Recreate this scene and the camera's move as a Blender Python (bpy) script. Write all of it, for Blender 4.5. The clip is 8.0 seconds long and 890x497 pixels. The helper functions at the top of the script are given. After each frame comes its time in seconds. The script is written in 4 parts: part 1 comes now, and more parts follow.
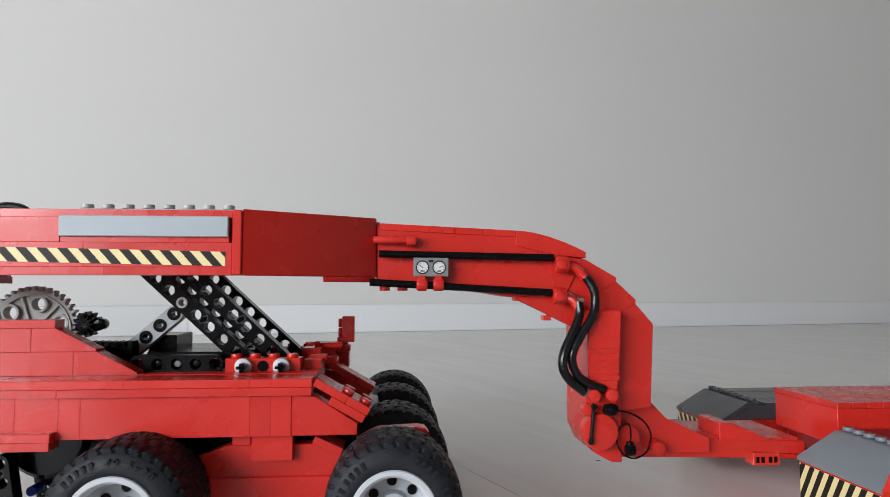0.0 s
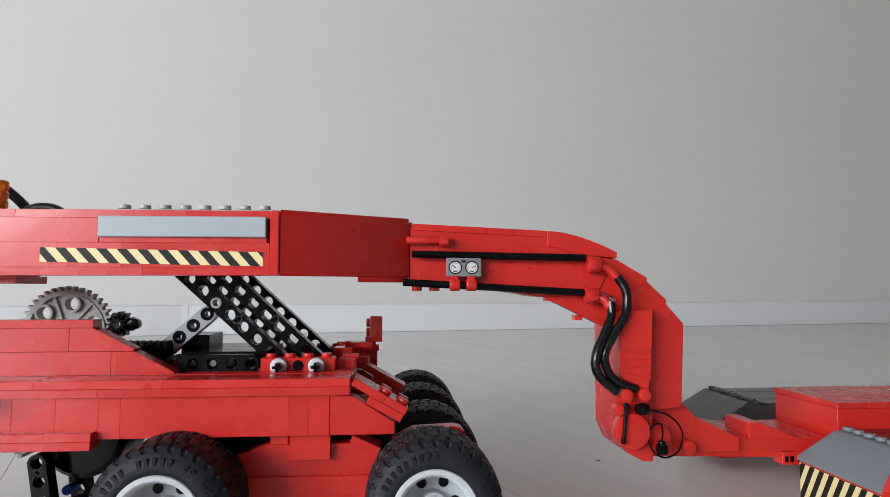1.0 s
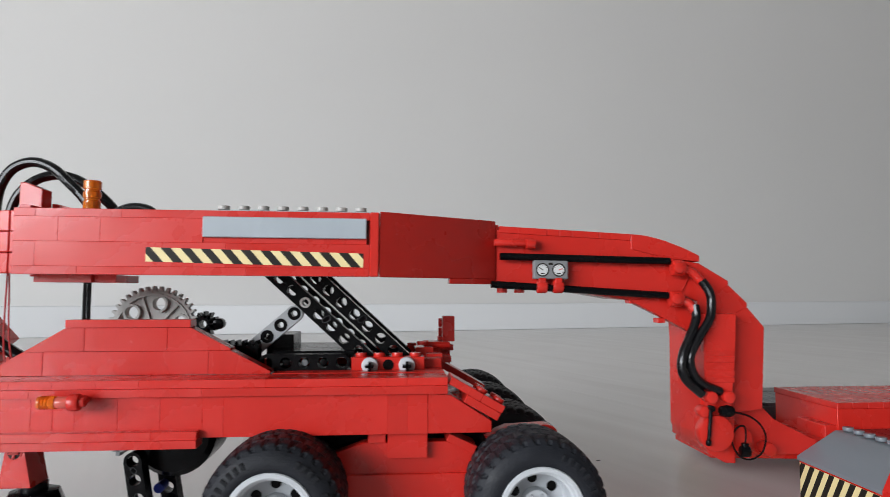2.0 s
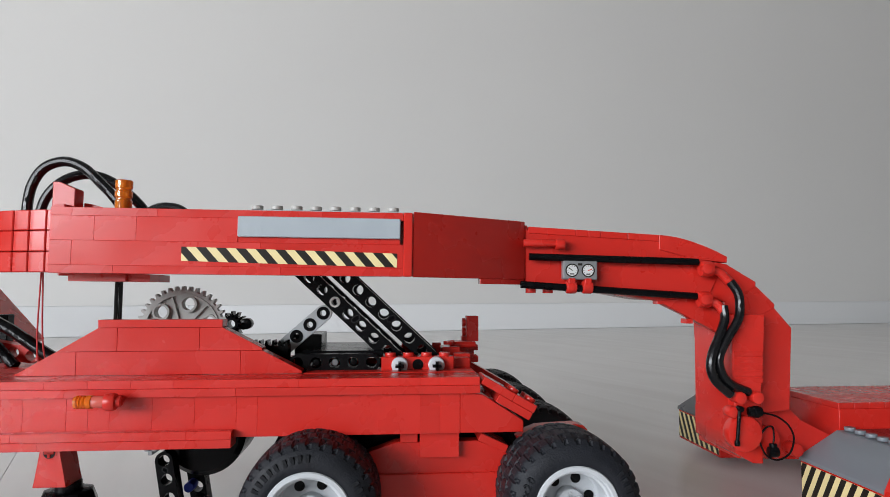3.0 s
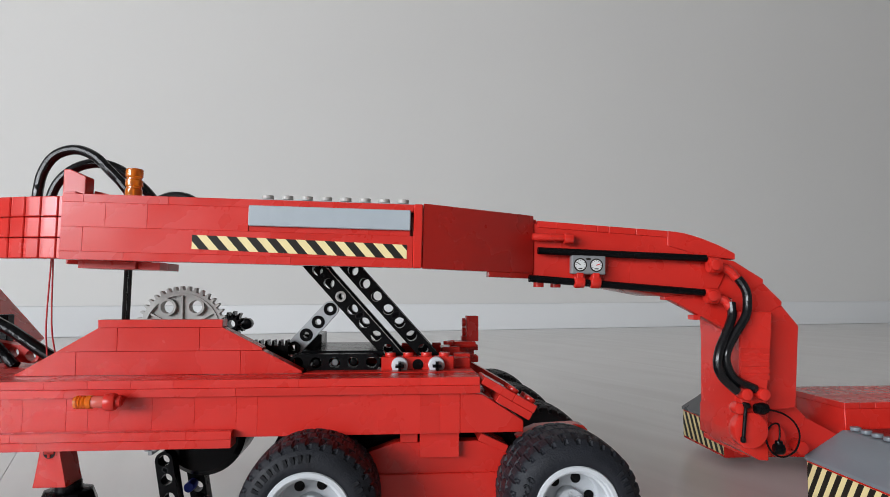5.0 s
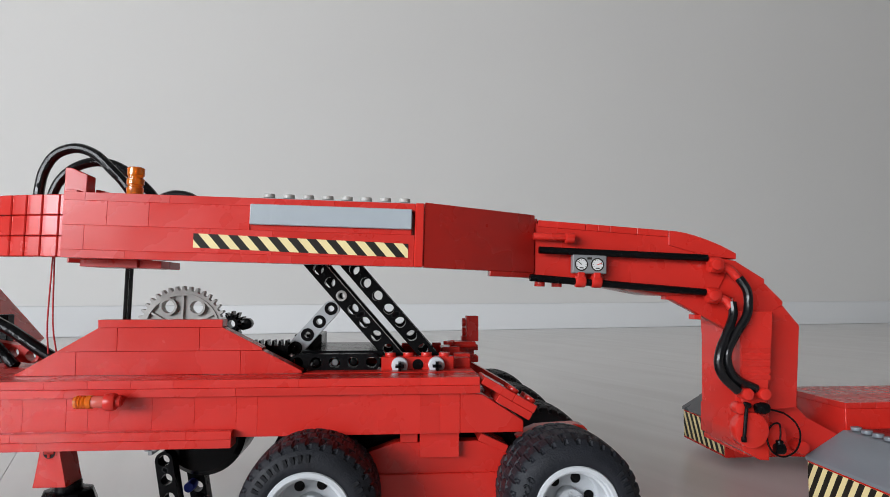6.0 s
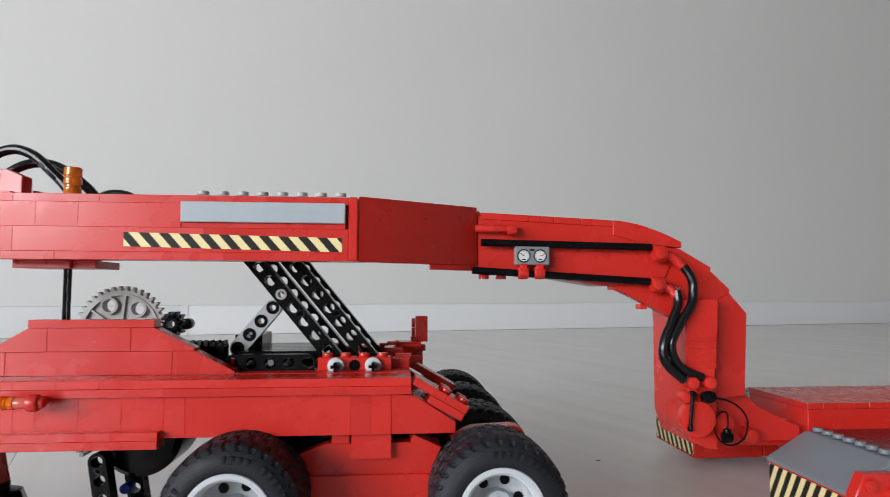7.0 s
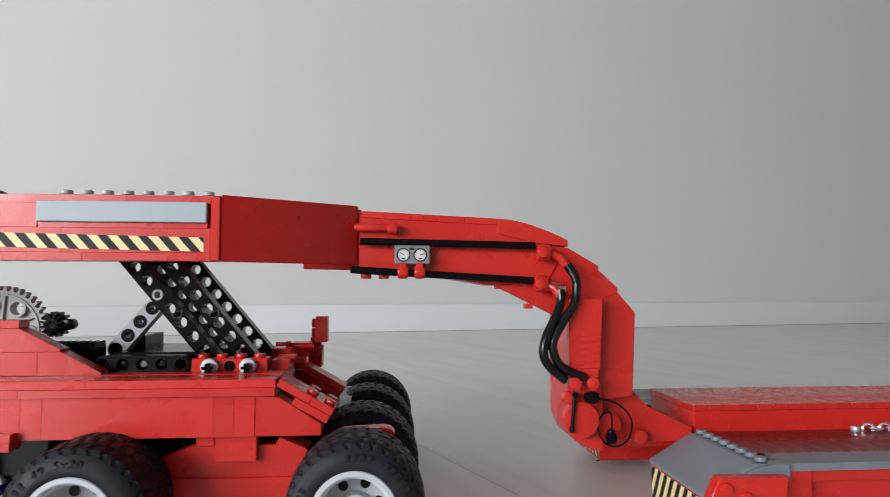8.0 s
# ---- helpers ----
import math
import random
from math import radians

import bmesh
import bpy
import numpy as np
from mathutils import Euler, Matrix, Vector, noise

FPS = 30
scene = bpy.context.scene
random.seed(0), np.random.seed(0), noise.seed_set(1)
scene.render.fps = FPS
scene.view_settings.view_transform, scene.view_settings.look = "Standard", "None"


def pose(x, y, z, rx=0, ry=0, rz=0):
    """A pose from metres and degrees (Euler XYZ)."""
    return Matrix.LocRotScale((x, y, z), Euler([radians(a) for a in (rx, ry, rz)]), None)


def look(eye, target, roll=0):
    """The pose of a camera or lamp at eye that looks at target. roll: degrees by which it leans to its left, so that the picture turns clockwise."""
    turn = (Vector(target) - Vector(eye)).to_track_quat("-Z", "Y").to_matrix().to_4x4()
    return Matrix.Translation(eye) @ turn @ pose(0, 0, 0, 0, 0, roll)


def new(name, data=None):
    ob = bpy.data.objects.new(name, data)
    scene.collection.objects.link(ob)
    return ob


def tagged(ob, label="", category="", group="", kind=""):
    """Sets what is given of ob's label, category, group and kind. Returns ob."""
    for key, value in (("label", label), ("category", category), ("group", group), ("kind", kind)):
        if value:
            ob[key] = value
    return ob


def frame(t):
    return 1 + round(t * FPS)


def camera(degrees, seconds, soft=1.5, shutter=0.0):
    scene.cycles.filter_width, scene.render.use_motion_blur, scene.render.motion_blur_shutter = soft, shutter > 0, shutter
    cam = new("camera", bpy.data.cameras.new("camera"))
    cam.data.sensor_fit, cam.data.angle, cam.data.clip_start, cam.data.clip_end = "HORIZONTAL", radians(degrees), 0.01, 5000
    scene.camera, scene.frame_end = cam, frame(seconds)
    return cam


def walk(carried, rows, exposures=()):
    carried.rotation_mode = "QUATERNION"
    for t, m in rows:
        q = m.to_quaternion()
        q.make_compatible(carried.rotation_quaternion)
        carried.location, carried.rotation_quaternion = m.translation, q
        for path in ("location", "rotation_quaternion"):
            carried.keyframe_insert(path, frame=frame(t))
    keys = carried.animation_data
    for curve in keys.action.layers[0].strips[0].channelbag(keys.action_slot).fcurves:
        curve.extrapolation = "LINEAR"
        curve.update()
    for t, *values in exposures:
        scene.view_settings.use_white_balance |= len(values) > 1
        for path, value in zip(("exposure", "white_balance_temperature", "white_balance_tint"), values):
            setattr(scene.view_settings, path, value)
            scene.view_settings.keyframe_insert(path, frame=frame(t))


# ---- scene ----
# All lengths below are millimetres (scaled by MM when meshes are made).
# Things are drawn from a datum LIFT above the floor.
# X runs along the vehicle, Y away from the camera, Z up from the floor.
MM = 0.001
cam = camera(68.66, 8.0, 0.55, 0.4)
LIFT = 5.5
CAM_POSE = pose(0, 0, 0.1065, 93.6, 0, -4.6)
walk(cam, [(0.0, CAM_POSE), (8.0, CAM_POSE)], exposures=[(0.0, 0.0), (8.0, 0.0)])

# ---- light: daylight from a large window in the wall beside the toy ----
world = bpy.data.worlds.new("world")
scene.world = world
world.use_nodes = True
wn = world.node_tree
sky = wn.nodes.new("ShaderNodeTexSky")
sky.sky_type = "NISHITA"
sky.sun_disc = False
sky.sun_elevation = radians(38)
sky.sun_rotation = radians(200)
wn.nodes["Background"].inputs["Strength"].default_value = 0.12
wn.links.new(sky.outputs["Color"], wn.nodes["Background"].inputs["Color"])


def window_light(name, x, y, z, w, h, power, target, colour=(0.91, 0.95, 1.005)):
    d = bpy.data.lights.new(name, "AREA")
    d.shape, d.size, d.size_y, d.energy, d.color = "RECTANGLE", w, h, power, colour
    ob = new(name, d)
    ob.matrix_world = look((x, y, z), target)
    return ob


window_light("window_daylight", -2.52, -2.15, 0.86, 2.6, 0.95, 160, (0.15, -0.1, 0.30))


# ---- materials ----
def material(name, colour, rough=0.4, metal=0.0, vary=0.06, grain=900.0, bump=0.02, spec=0.5, coat=0.0,
             transmission=0.0, blotch=60.0, rough_vary=0.12):
    """Procedural plastic, rubber or paint: two scales of noise in colour, roughness and relief."""
    m = bpy.data.materials.new(name)
    m.use_nodes = True
    nt = m.node_tree
    b = nt.nodes["Principled BSDF"]
    tc = nt.nodes.new("ShaderNodeTexCoord")
    info = nt.nodes.new("ShaderNodeObjectInfo")
    n1 = nt.nodes.new("ShaderNodeTexNoise")
    n1.inputs["Scale"].default_value, n1.inputs["Detail"].default_value = blotch, 4
    n2 = nt.nodes.new("ShaderNodeTexNoise")
    n2.inputs["Scale"].default_value, n2.inputs["Detail"].default_value = grain, 3
    for n in (n1, n2):
        nt.links.new(tc.outputs["Object"], n.inputs["Vector"])
    mix = nt.nodes.new("ShaderNodeMath")
    mix.operation = "MULTIPLY_ADD"
    mix.inputs[1].default_value = 0.6
    nt.links.new(n1.outputs["Fac"], mix.inputs[0])
    half = nt.nodes.new("ShaderNodeMath")
    half.operation = "MULTIPLY"
    half.inputs[1].default_value = 0.4
    nt.links.new(info.outputs["Random"], half.inputs[0])
    nt.links.new(half.outputs[0], mix.inputs[2])
    rng = nt.nodes.new("ShaderNodeMapRange")
    rng.inputs["From Min"].default_value, rng.inputs["From Max"].default_value = 0.2, 0.8
    rng.inputs["To Min"].default_value, rng.inputs["To Max"].default_value = 1 - vary, 1 + vary
    nt.links.new(mix.outputs[0], rng.inputs["Value"])
    hsv = nt.nodes.new("ShaderNodeHueSaturation")
    hsv.inputs["Color"].default_value = (*colour, 1)
    nt.links.new(rng.outputs[0], hsv.inputs["Value"])
    nt.links.new(hsv.outputs["Color"], b.inputs["Base Color"])
    rr = nt.nodes.new("ShaderNodeMapRange")
    rr.inputs["From Min"].default_value, rr.inputs["From Max"].default_value = 0.3, 0.7
    rr.inputs["To Min"].default_value, rr.inputs["To Max"].default_value = max(0.02, rough - rough_vary / 2), rough + rough_vary
    nt.links.new(n1.outputs["Fac"], rr.inputs["Value"])
    nt.links.new(rr.outputs[0], b.inputs["Roughness"])
    b.inputs["Metallic"].default_value = metal
    b.inputs["Specular IOR Level"].default_value = spec
    b.inputs["Coat Weight"].default_value = coat
    b.inputs["Transmission Weight"].default_value = transmission
    bp = nt.nodes.new("ShaderNodeBump")
    bp.inputs["Strength"].default_value, bp.inputs["Distance"].default_value = bump, 0.0004
    nt.links.new(n2.outputs["Fac"], bp.inputs["Height"])
    nt.links.new(bp.outputs["Normal"], b.inputs["Normal"])
    return m


RED = material("red_plastic", (0.56, 0.0205, 0.0135), 0.23, vary=0.09, bump=0.02, grain=500, blotch=45, spec=0.48)
BLACK = material("black_plastic", (0.003, 0.003, 0.0035), 0.2, vary=0.2, spec=0.13)
RUBBER = material("tyre_rubber", (0.0105, 0.0115, 0.0148), 0.5, vary=0.5, bump=0.4, grain=1500, blotch=160, spec=0.25)
HOSE = material("hose_rubber", (0.006, 0.006, 0.007), 0.2, vary=0.1, spec=0.35)
GREY = material("light_grey_plastic", (0.40, 0.42, 0.43), 0.34, vary=0.05)
OLDGREY = material("old_grey_plastic", (0.42, 0.415, 0.39), 0.36, vary=0.06)
DARKGREY = material("dark_bluish_grey_plastic", (0.17, 0.19, 0.21), 0.35, vary=0.07)
PLATE = material("bluish_grey_tile", (0.36, 0.40, 0.43), 0.38, vary=0.05)
RIM = material("rim_grey_plastic", (0.52, 0.54, 0.56), 0.32, vary=0.05)
YELLOW = material("pale_yellow_sticker", (0.80, 0.66, 0.33), 0.42, vary=0.06)
STRIPE = material("dark_sticker_print", (0.014, 0.011, 0.008), 0.5, vary=0.15, spec=0.25)
WHITE = material("white_print", (0.62, 0.63, 0.62), 0.4, vary=0.04)
DARKRED = material("dark_red_plastic", (0.13, 0.014, 0.016), 0.28, vary=0.15)
FARGREY = material("darker_grey_plastic", (0.055, 0.057, 0.062), 0.3, vary=0.1)
COLLAR = material("clear_red_plastic", (0.80, 0.16, 0.12), 0.15, transmission=0.3)
DIALGREY = material("mid_grey_plastic", (0.19, 0.195, 0.20), 0.35, vary=0.06)
BLUE = material("blue_plastic", (0.01, 0.03, 0.30), 0.3)
STRING = material("red_string", (0.45, 0.03, 0.03), 0.7)
AMBER = material("clear_orange_plastic", (1.0, 0.27, 0.015), 0.07, vary=0.03, transmission=0.62)
CHROME = material("worn_silver_plastic", (0.62, 0.62, 0.62), 0.25, metal=0.7)


def wall_material():
    return material("matt_wall_paint", (0.68, 0.668, 0.65), 0.75, vary=0.03, bump=0.15, grain=260, blotch=2.0, spec=0.2)


def wood_material():
    """Pale greyish oak laminate: long grain along the plank, soft blotches."""
    m = bpy.data.materials.new("grey_oak_laminate")
    m.use_nodes = True
    nt = m.node_tree
    b = nt.nodes["Principled BSDF"]
    tc = nt.nodes.new("ShaderNodeTexCoord")
    info = nt.nodes.new("ShaderNodeObjectInfo")
    mp = nt.nodes.new("ShaderNodeMapping")
    mp.inputs["Scale"].default_value = (22, 1.6, 1)
    off = nt.nodes.new("ShaderNodeVectorMath")
    off.operation = "MULTIPLY_ADD"
    off.inputs[1].default_value = (7.0, 13.0, 0.0)
    nt.links.new(info.outputs["Random"], off.inputs[0])
    nt.links.new(tc.outputs["Object"], off.inputs[2])
    nt.links.new(off.outputs[0], mp.inputs["Vector"])
    n1 = nt.nodes.new("ShaderNodeTexNoise")
    n1.inputs["Scale"].default_value, n1.inputs["Detail"].default_value, n1.inputs["Distortion"].default_value = 1.6, 8, 0.8
    nt.links.new(mp.outputs[0], n1.inputs["Vector"])
    n2 = nt.nodes.new("ShaderNodeTexNoise")
    n2.inputs["Scale"].default_value, n2.inputs["Detail"].default_value = 9.0, 3
    nt.links.new(tc.outputs["Object"], n2.inputs["Vector"])
    mix = nt.nodes.new("ShaderNodeMix")
    mix.data_type = "FLOAT"
    mix.inputs[0].default_value = 0.35
    nt.links.new(n1.outputs["Fac"], mix.inputs[2])
    nt.links.new(n2.outputs["Fac"], mix.inputs[3])
    ramp = nt.nodes.new("ShaderNodeValToRGB")
    e = ramp.color_ramp.elements
    e[0].position, e[0].color = 0.30, (0.69, 0.662, 0.638, 1)
    e[1].position, e[1].color = 0.68, (0.81, 0.79, 0.77, 1)
    nt.links.new(mix.outputs[0], ramp.inputs[0])
    nt.links.new(ramp.outputs[0], b.inputs["Base Color"])
    b.inputs["Roughness"].default_value = 0.3
    bp = nt.nodes.new("ShaderNodeBump")
    bp.inputs["Strength"].default_value, bp.inputs["Distance"].default_value = 0.12, 0.0006
    nt.links.new(n1.outputs["Fac"], bp.inputs["Height"])
    nt.links.new(bp.outputs[0], b.inputs["Normal"])
    return m


WALL, WOOD = wall_material(), wood_material()
# low albedo for the room's unseen sides, so less light bounces into shadows
ROOMSIDE = material("unseen_wall_low_bounce", (0.29, 0.28, 0.265), 0.8, vary=0.05, bump=0.15, grain=260, blotch=2.0, spec=0.2)
SCREED = material("dark_underlay", (0.05, 0.045, 0.04), 0.8)
SKIRT = material("white_skirting_paint", (0.70, 0.705, 0.71), 0.6, vary=0.02, blotch=3)

# ---- mesh helpers ----
ORIGIN = {}


def thing(name, x, y, z, label, category, group=""):
    ob = new(name)
    ob.empty_display_size = 0.02
    ob.location = (x * MM, y * MM, (z + LIFT) * MM)
    ORIGIN[ob] = Vector((x, y, z))
    return tagged(ob, label, category, group)


def finish(bm, mat, name, smooth=30):
    bmesh.ops.recalc_face_normals(bm, faces=bm.faces)
    me = bpy.data.meshes.new(name)
    bm.to_mesh(me)
    bm.free()
    me.materials.append(mat)
    if smooth:
        me.polygons.foreach_set("use_smooth", [True] * len(me.polygons))
        me.set_sharp_from_angle(angle=radians(smooth))
    return me


def part(name, bm, mat, parent, label="", at=None, smooth=30):
    """Links a bmesh, drawn in millimetres, as one part. Its origin is at (at), or at its thing's."""
    base = ORIGIN[parent]
    o = base if at is None else Vector(at)
    bm.transform(Matrix.Scale(MM, 4) @ Matrix.Translation(-o))
    ob = new(name, finish(bm, mat, name, smooth))
    ob.parent = parent
    ob.location = (o - base) * MM
    ORIGIN[ob] = o
    return tagged(ob, label)


def box(bm, x0, x1, y0, y1, z0, z1, bevel=0.25, seg=1):
    r = bmesh.ops.create_cube(bm, size=1)
    vs = r["verts"]
    for v in vs:
        v.co = Vector(((x0 + x1) / 2 + v.co.x * (x1 - x0), (y0 + y1) / 2 + v.co.y * (y1 - y0), (z0 + z1) / 2 + v.co.z * (z1 - z0)))
    if bevel:
        es = list({e for v in vs for e in v.link_edges})
        bmesh.ops.bevel(bm, geom=es, offset=bevel, segments=seg, affect="EDGES", profile=0.5)
    return bm


def prism(bm, pts, y0, y1, bevel=0.25):
    """An outline in the XZ plane, drawn out from y0 to y1."""
    a = [bm.verts.new((x, y0, z)) for x, z in pts]
    b = [bm.verts.new((x, y1, z)) for x, z in pts]
    fs = [bm.faces.new(a), bm.faces.new(b[::-1])]
    n = len(pts)
    for i in range(n):
        fs.append(bm.faces.new((a[i], b[i], b[(i + 1) % n], a[(i + 1) % n])))
    if bevel:
        es = list({e for f in fs for e in f.edges})
        bmesh.ops.bevel(bm, geom=es, offset=bevel, segments=1, affect="EDGES", profile=0.5)
    return bm


def slab(bm, pts, z0, z1, bevel=0.25):
    """An outline in the XY plane, drawn out from z0 to z1."""
    a = [bm.verts.new((x, y, z0)) for x, y in pts]
    b = [bm.verts.new((x, y, z1)) for x, y in pts]
    fs = [bm.faces.new(a[::-1]), bm.faces.new(b)]
    n = len(pts)
    for i in range(n):
        fs.append(bm.faces.new((a[i], a[(i + 1) % n], b[(i + 1) % n], b[i])))
    if bevel:
        es = list({e for f in fs for e in f.edges})
        bmesh.ops.bevel(bm, geom=es, offset=bevel, segments=1, affect="EDGES", profile=0.5)
    return bm


AXES = {"x": Matrix.Rotation(radians(90), 4, "Y"), "y": Matrix.Rotation(radians(-90), 4, "X"), "z": Matrix.Identity(4)}


def rod(bm, c, axis, r, length, seg=20, bevel=0.0, r2=None):
    """A cylinder or cone centred at c, along an axis or a direction."""
    turn = AXES[axis] if isinstance(axis, str) else Vector(axis).to_track_quat("Z", "Y").to_matrix().to_4x4()
    res = bmesh.ops.create_cone(bm, cap_ends=True, segments=seg, radius1=r, radius2=r if r2 is None else r2, depth=length,
                                matrix=Matrix.Translation(c) @ turn)
    if bevel:
        vs = set(res["verts"])
        es = [e for e in {e for v in vs for e in v.link_edges} if any(len(f.verts) > 4 for f in e.link_faces)]
        bmesh.ops.bevel(bm, geom=es, offset=bevel, segments=2, affect="EDGES", profile=0.5)
    return bm


def ring(bm, c, profile, seg=32, axis="y"):
    """A closed profile of (radius, along) turned round an axis through c."""
    turn = Matrix.Translation(c) @ AXES[axis]
    loops = []
    for i in range(seg):
        a = 2 * math.pi * i / seg
        loops.append([bm.verts.new(turn @ Vector((r * math.cos(a), r * math.sin(a), h))) for r, h in profile])
    n = len(profile)
    for i in range(seg):
        p, q = loops[i], loops[(i + 1) % seg]
        for j in range(n):
            bm.faces.new((p[j], q[j], q[(j + 1) % n], p[(j + 1) % n]))
    return bm


def spline(pts, steps=10):
    out = []
    p = [Vector(q) for q in pts]
    p = [2 * p[0] - p[1]] + p + [2 * p[-1] - p[-2]]
    for i in range(1, len(p) - 2):
        for s in range(steps):
            t = s / steps
            a, b, c, d = p[i - 1], p[i], p[i + 1], p[i + 2]
            out.append(0.5 * ((2 * b) + (c - a) * t + (2 * a - 5 * b + 4 * c - d) * t * t + (3 * b - a - 3 * c + d) * t ** 3))
    out.append(p[-2])
    return out


def tube(bm, pts, r, seg=12, steps=10):
    """A round hose along a smooth line."""
    line = spline(pts, steps)
    side = None
    loops = []
    for i, c in enumerate(line):
        d = (line[min(i + 1, len(line) - 1)] - line[max(i - 1, 0)]).normalized()
        if side is None:
            side = d.orthogonal().normalized()
        side = (side - d * side.dot(d)).normalized()
        up = d.cross(side)
        loops.append([bm.verts.new(c + r * (math.cos(2 * math.pi * k / seg) * side + math.sin(2 * math.pi * k / seg) * up)) for k in range(seg)])
    for p, q in zip(loops, loops[1:]):
        for k in range(seg):
            bm.faces.new((p[k], p[(k + 1) % seg], q[(k + 1) % seg], q[k]))
    bm.faces.new(loops[0][::-1]), bm.faces.new(loops[-1])
    return bm


def B():
    return bmesh.new()


PIECES = {}


def piece(name, parent, x0, x1, y0, y1, z0, z1, mat, gap=0.004, bevel=0.1):
    """One brick, plate or tile as an object of its own; alike pieces share their mesh."""
    key = (round(x1 - x0, 2), round(y1 - y0, 2), round(z1 - z0, 2), mat.name, name)
    if key not in PIECES:
        w, d, h = (x1 - x0) / 2 - gap, (y1 - y0) / 2 - gap, (z1 - z0) / 2 - gap * 0.6
        bm = box(B(), -w, w, -d, d, -h, h, bevel)
        bm.transform(Matrix.Scale(MM, 4))
        PIECES[key] = finish(bm, mat, name)
    ob = new(name, PIECES[key])
    ob.parent = parent
    ob.location = (Vector(((x0 + x1) / 2, (y0 + y1) / 2, (z0 + z1) / 2)) - ORIGIN[parent]) * MM
    return ob


def course(name, parent, xs, y0, y1, z0, z1, mat):
    """A row of bricks with joints at xs."""
    for a, b in zip(xs, xs[1:]):
        piece(name, parent, a, b, y0, y1, z0, z1, mat)


def stud(name, parent, x, y, z, mat):
    """A single stud on top of a brick."""
    key = ("stud", mat.name, name)
    if key not in PIECES:
        bm = rod(B(), (0, 0, 0.85), "z", 2.4, 1.7, 20, 0.2)
        bm.transform(Matrix.Scale(MM, 4))
        PIECES[key] = finish(bm, mat, name)
    ob = new(name, PIECES[key])
    ob.parent = parent
    ob.location = (Vector((x, y, z)) - ORIGIN[parent]) * MM
    return ob


def liftarm(bm, a, b, y0, y1, r_hole=2.45, half=3.7, counter=True):
    """A beam with round holes every 8 mm, from the hole a to the hole b (XZ), between y0 and y1."""
    a, b = Vector(a), Vector(b)
    n = round((b - a).length / 8) + 1
    d = (b - a).normalized()
    up = Vector((-d.y, d.x))
    S = 16

    def P(u, v, y):
        q = a + d * u + up * v
        return bm.verts.new((q.x, y, q.y))

    def face_layer(y, rad):
        cells = []
        for k in range(n):
            c = 8 * k
            hole, outer = [], []
            for i in range(S):
                t = 2 * math.pi * i / S
                if i % 4 == 2:
                    t = math.atan2(half * (1 if i < 8 else -1), 4 * (1 if i in (2, 14) else -1))
                hole.append(P(c + rad * math.cos(t), rad * math.sin(t), y))
                x, z = math.cos(t), math.sin(t)
                end = (k == 0 and x < 0) or (k == n - 1 and x > 0)
                if end:
                    outer.append((c + half * x, half * z))
                else:
                    s = min(4 / max(abs(x), 1e-6), half / max(abs(z), 1e-6))
                    outer.append((c + s * x, s * z))
            cells.append((hole, [P(u, v, y) for u, v in outer]))
        return cells

    front, back = face_layer(y0, r_hole), face_layer(y1, r_hole)
    for (h0, o0), (h1, o1) in zip(front, back):
        for i in range(S):
            j = (i + 1) % S
            bm.faces.new((h0[i], o0[i], o0[j], h0[j]))
            bm.faces.new((h1[j], o1[j], o1[i], h1[i]))
            bm.faces.new((h0[j], h1[j], h1[i], h0[i]))
            bm.faces.new((o0[i], o1[i], o1[j], o0[j]))
    bmesh.ops.remove_doubles(bm, verts=bm.verts, dist=0.3)
    inner = [f for f in bm.faces if f.calc_area() < 1e-6]
    bmesh.ops.delete(bm, geom=inner, context="FACES")
    return bm


def gear(bm, c, teeth, r_root, r_tip, y0, y1, hole=2.4):
    """A spur gear in the XZ plane with a toothed rim."""
    pts = []
    for i in range(teeth):
        for f, r in ((0.0, r_root), (0.22, r_root), (0.38, r_tip), (0.62, r_tip), (0.78, r_root)):
            t = 2 * math.pi * (i + f) / teeth
            pts.append((c[0] + r * math.cos(t), c[2] + r * math.sin(t)))
    inner = [(c[0] + hole * math.cos(2 * math.pi * i / len(pts)), c[2] + hole * math.sin(2 * math.pi * i / len(pts))) for i in range(len(pts))]
    vs = [[bm.verts.new((x, y, z)) for x, z in ring_] for ring_ in (pts, inner) for y in (y0, y1)]
    of, ob_, nf, nb = vs
    n = len(pts)
    for i in range(n):
        j = (i + 1) % n
        bm.faces.new((of[i], of[j], nf[j], nf[i]))
        bm.faces.new((ob_[i], nb[i], nb[j], ob_[j]))
        bm.faces.new((of[i], ob_[i], ob_[j], of[j]))
        bm.faces.new((nf[i], nf[j], nb[j], nb[i]))
    return bm


# ---- the room ----
ROOM = Matrix.Translation((0, 1.674, 0)) @ Matrix.Rotation(radians(10.8), 4, "Z")


def room_mesh(name, boxes, mat, label):
    """Boxes in the room's own axes (metres): u along the back wall, v towards it, z up."""
    bm = B()
    for b in boxes:
        box(bm, *b, bevel=0)
    ob = new(name, finish(bm, mat, name, 0))
    ob.matrix_world = ROOM
    return tagged(ob, label, name.split("_")[0], kind="structure")


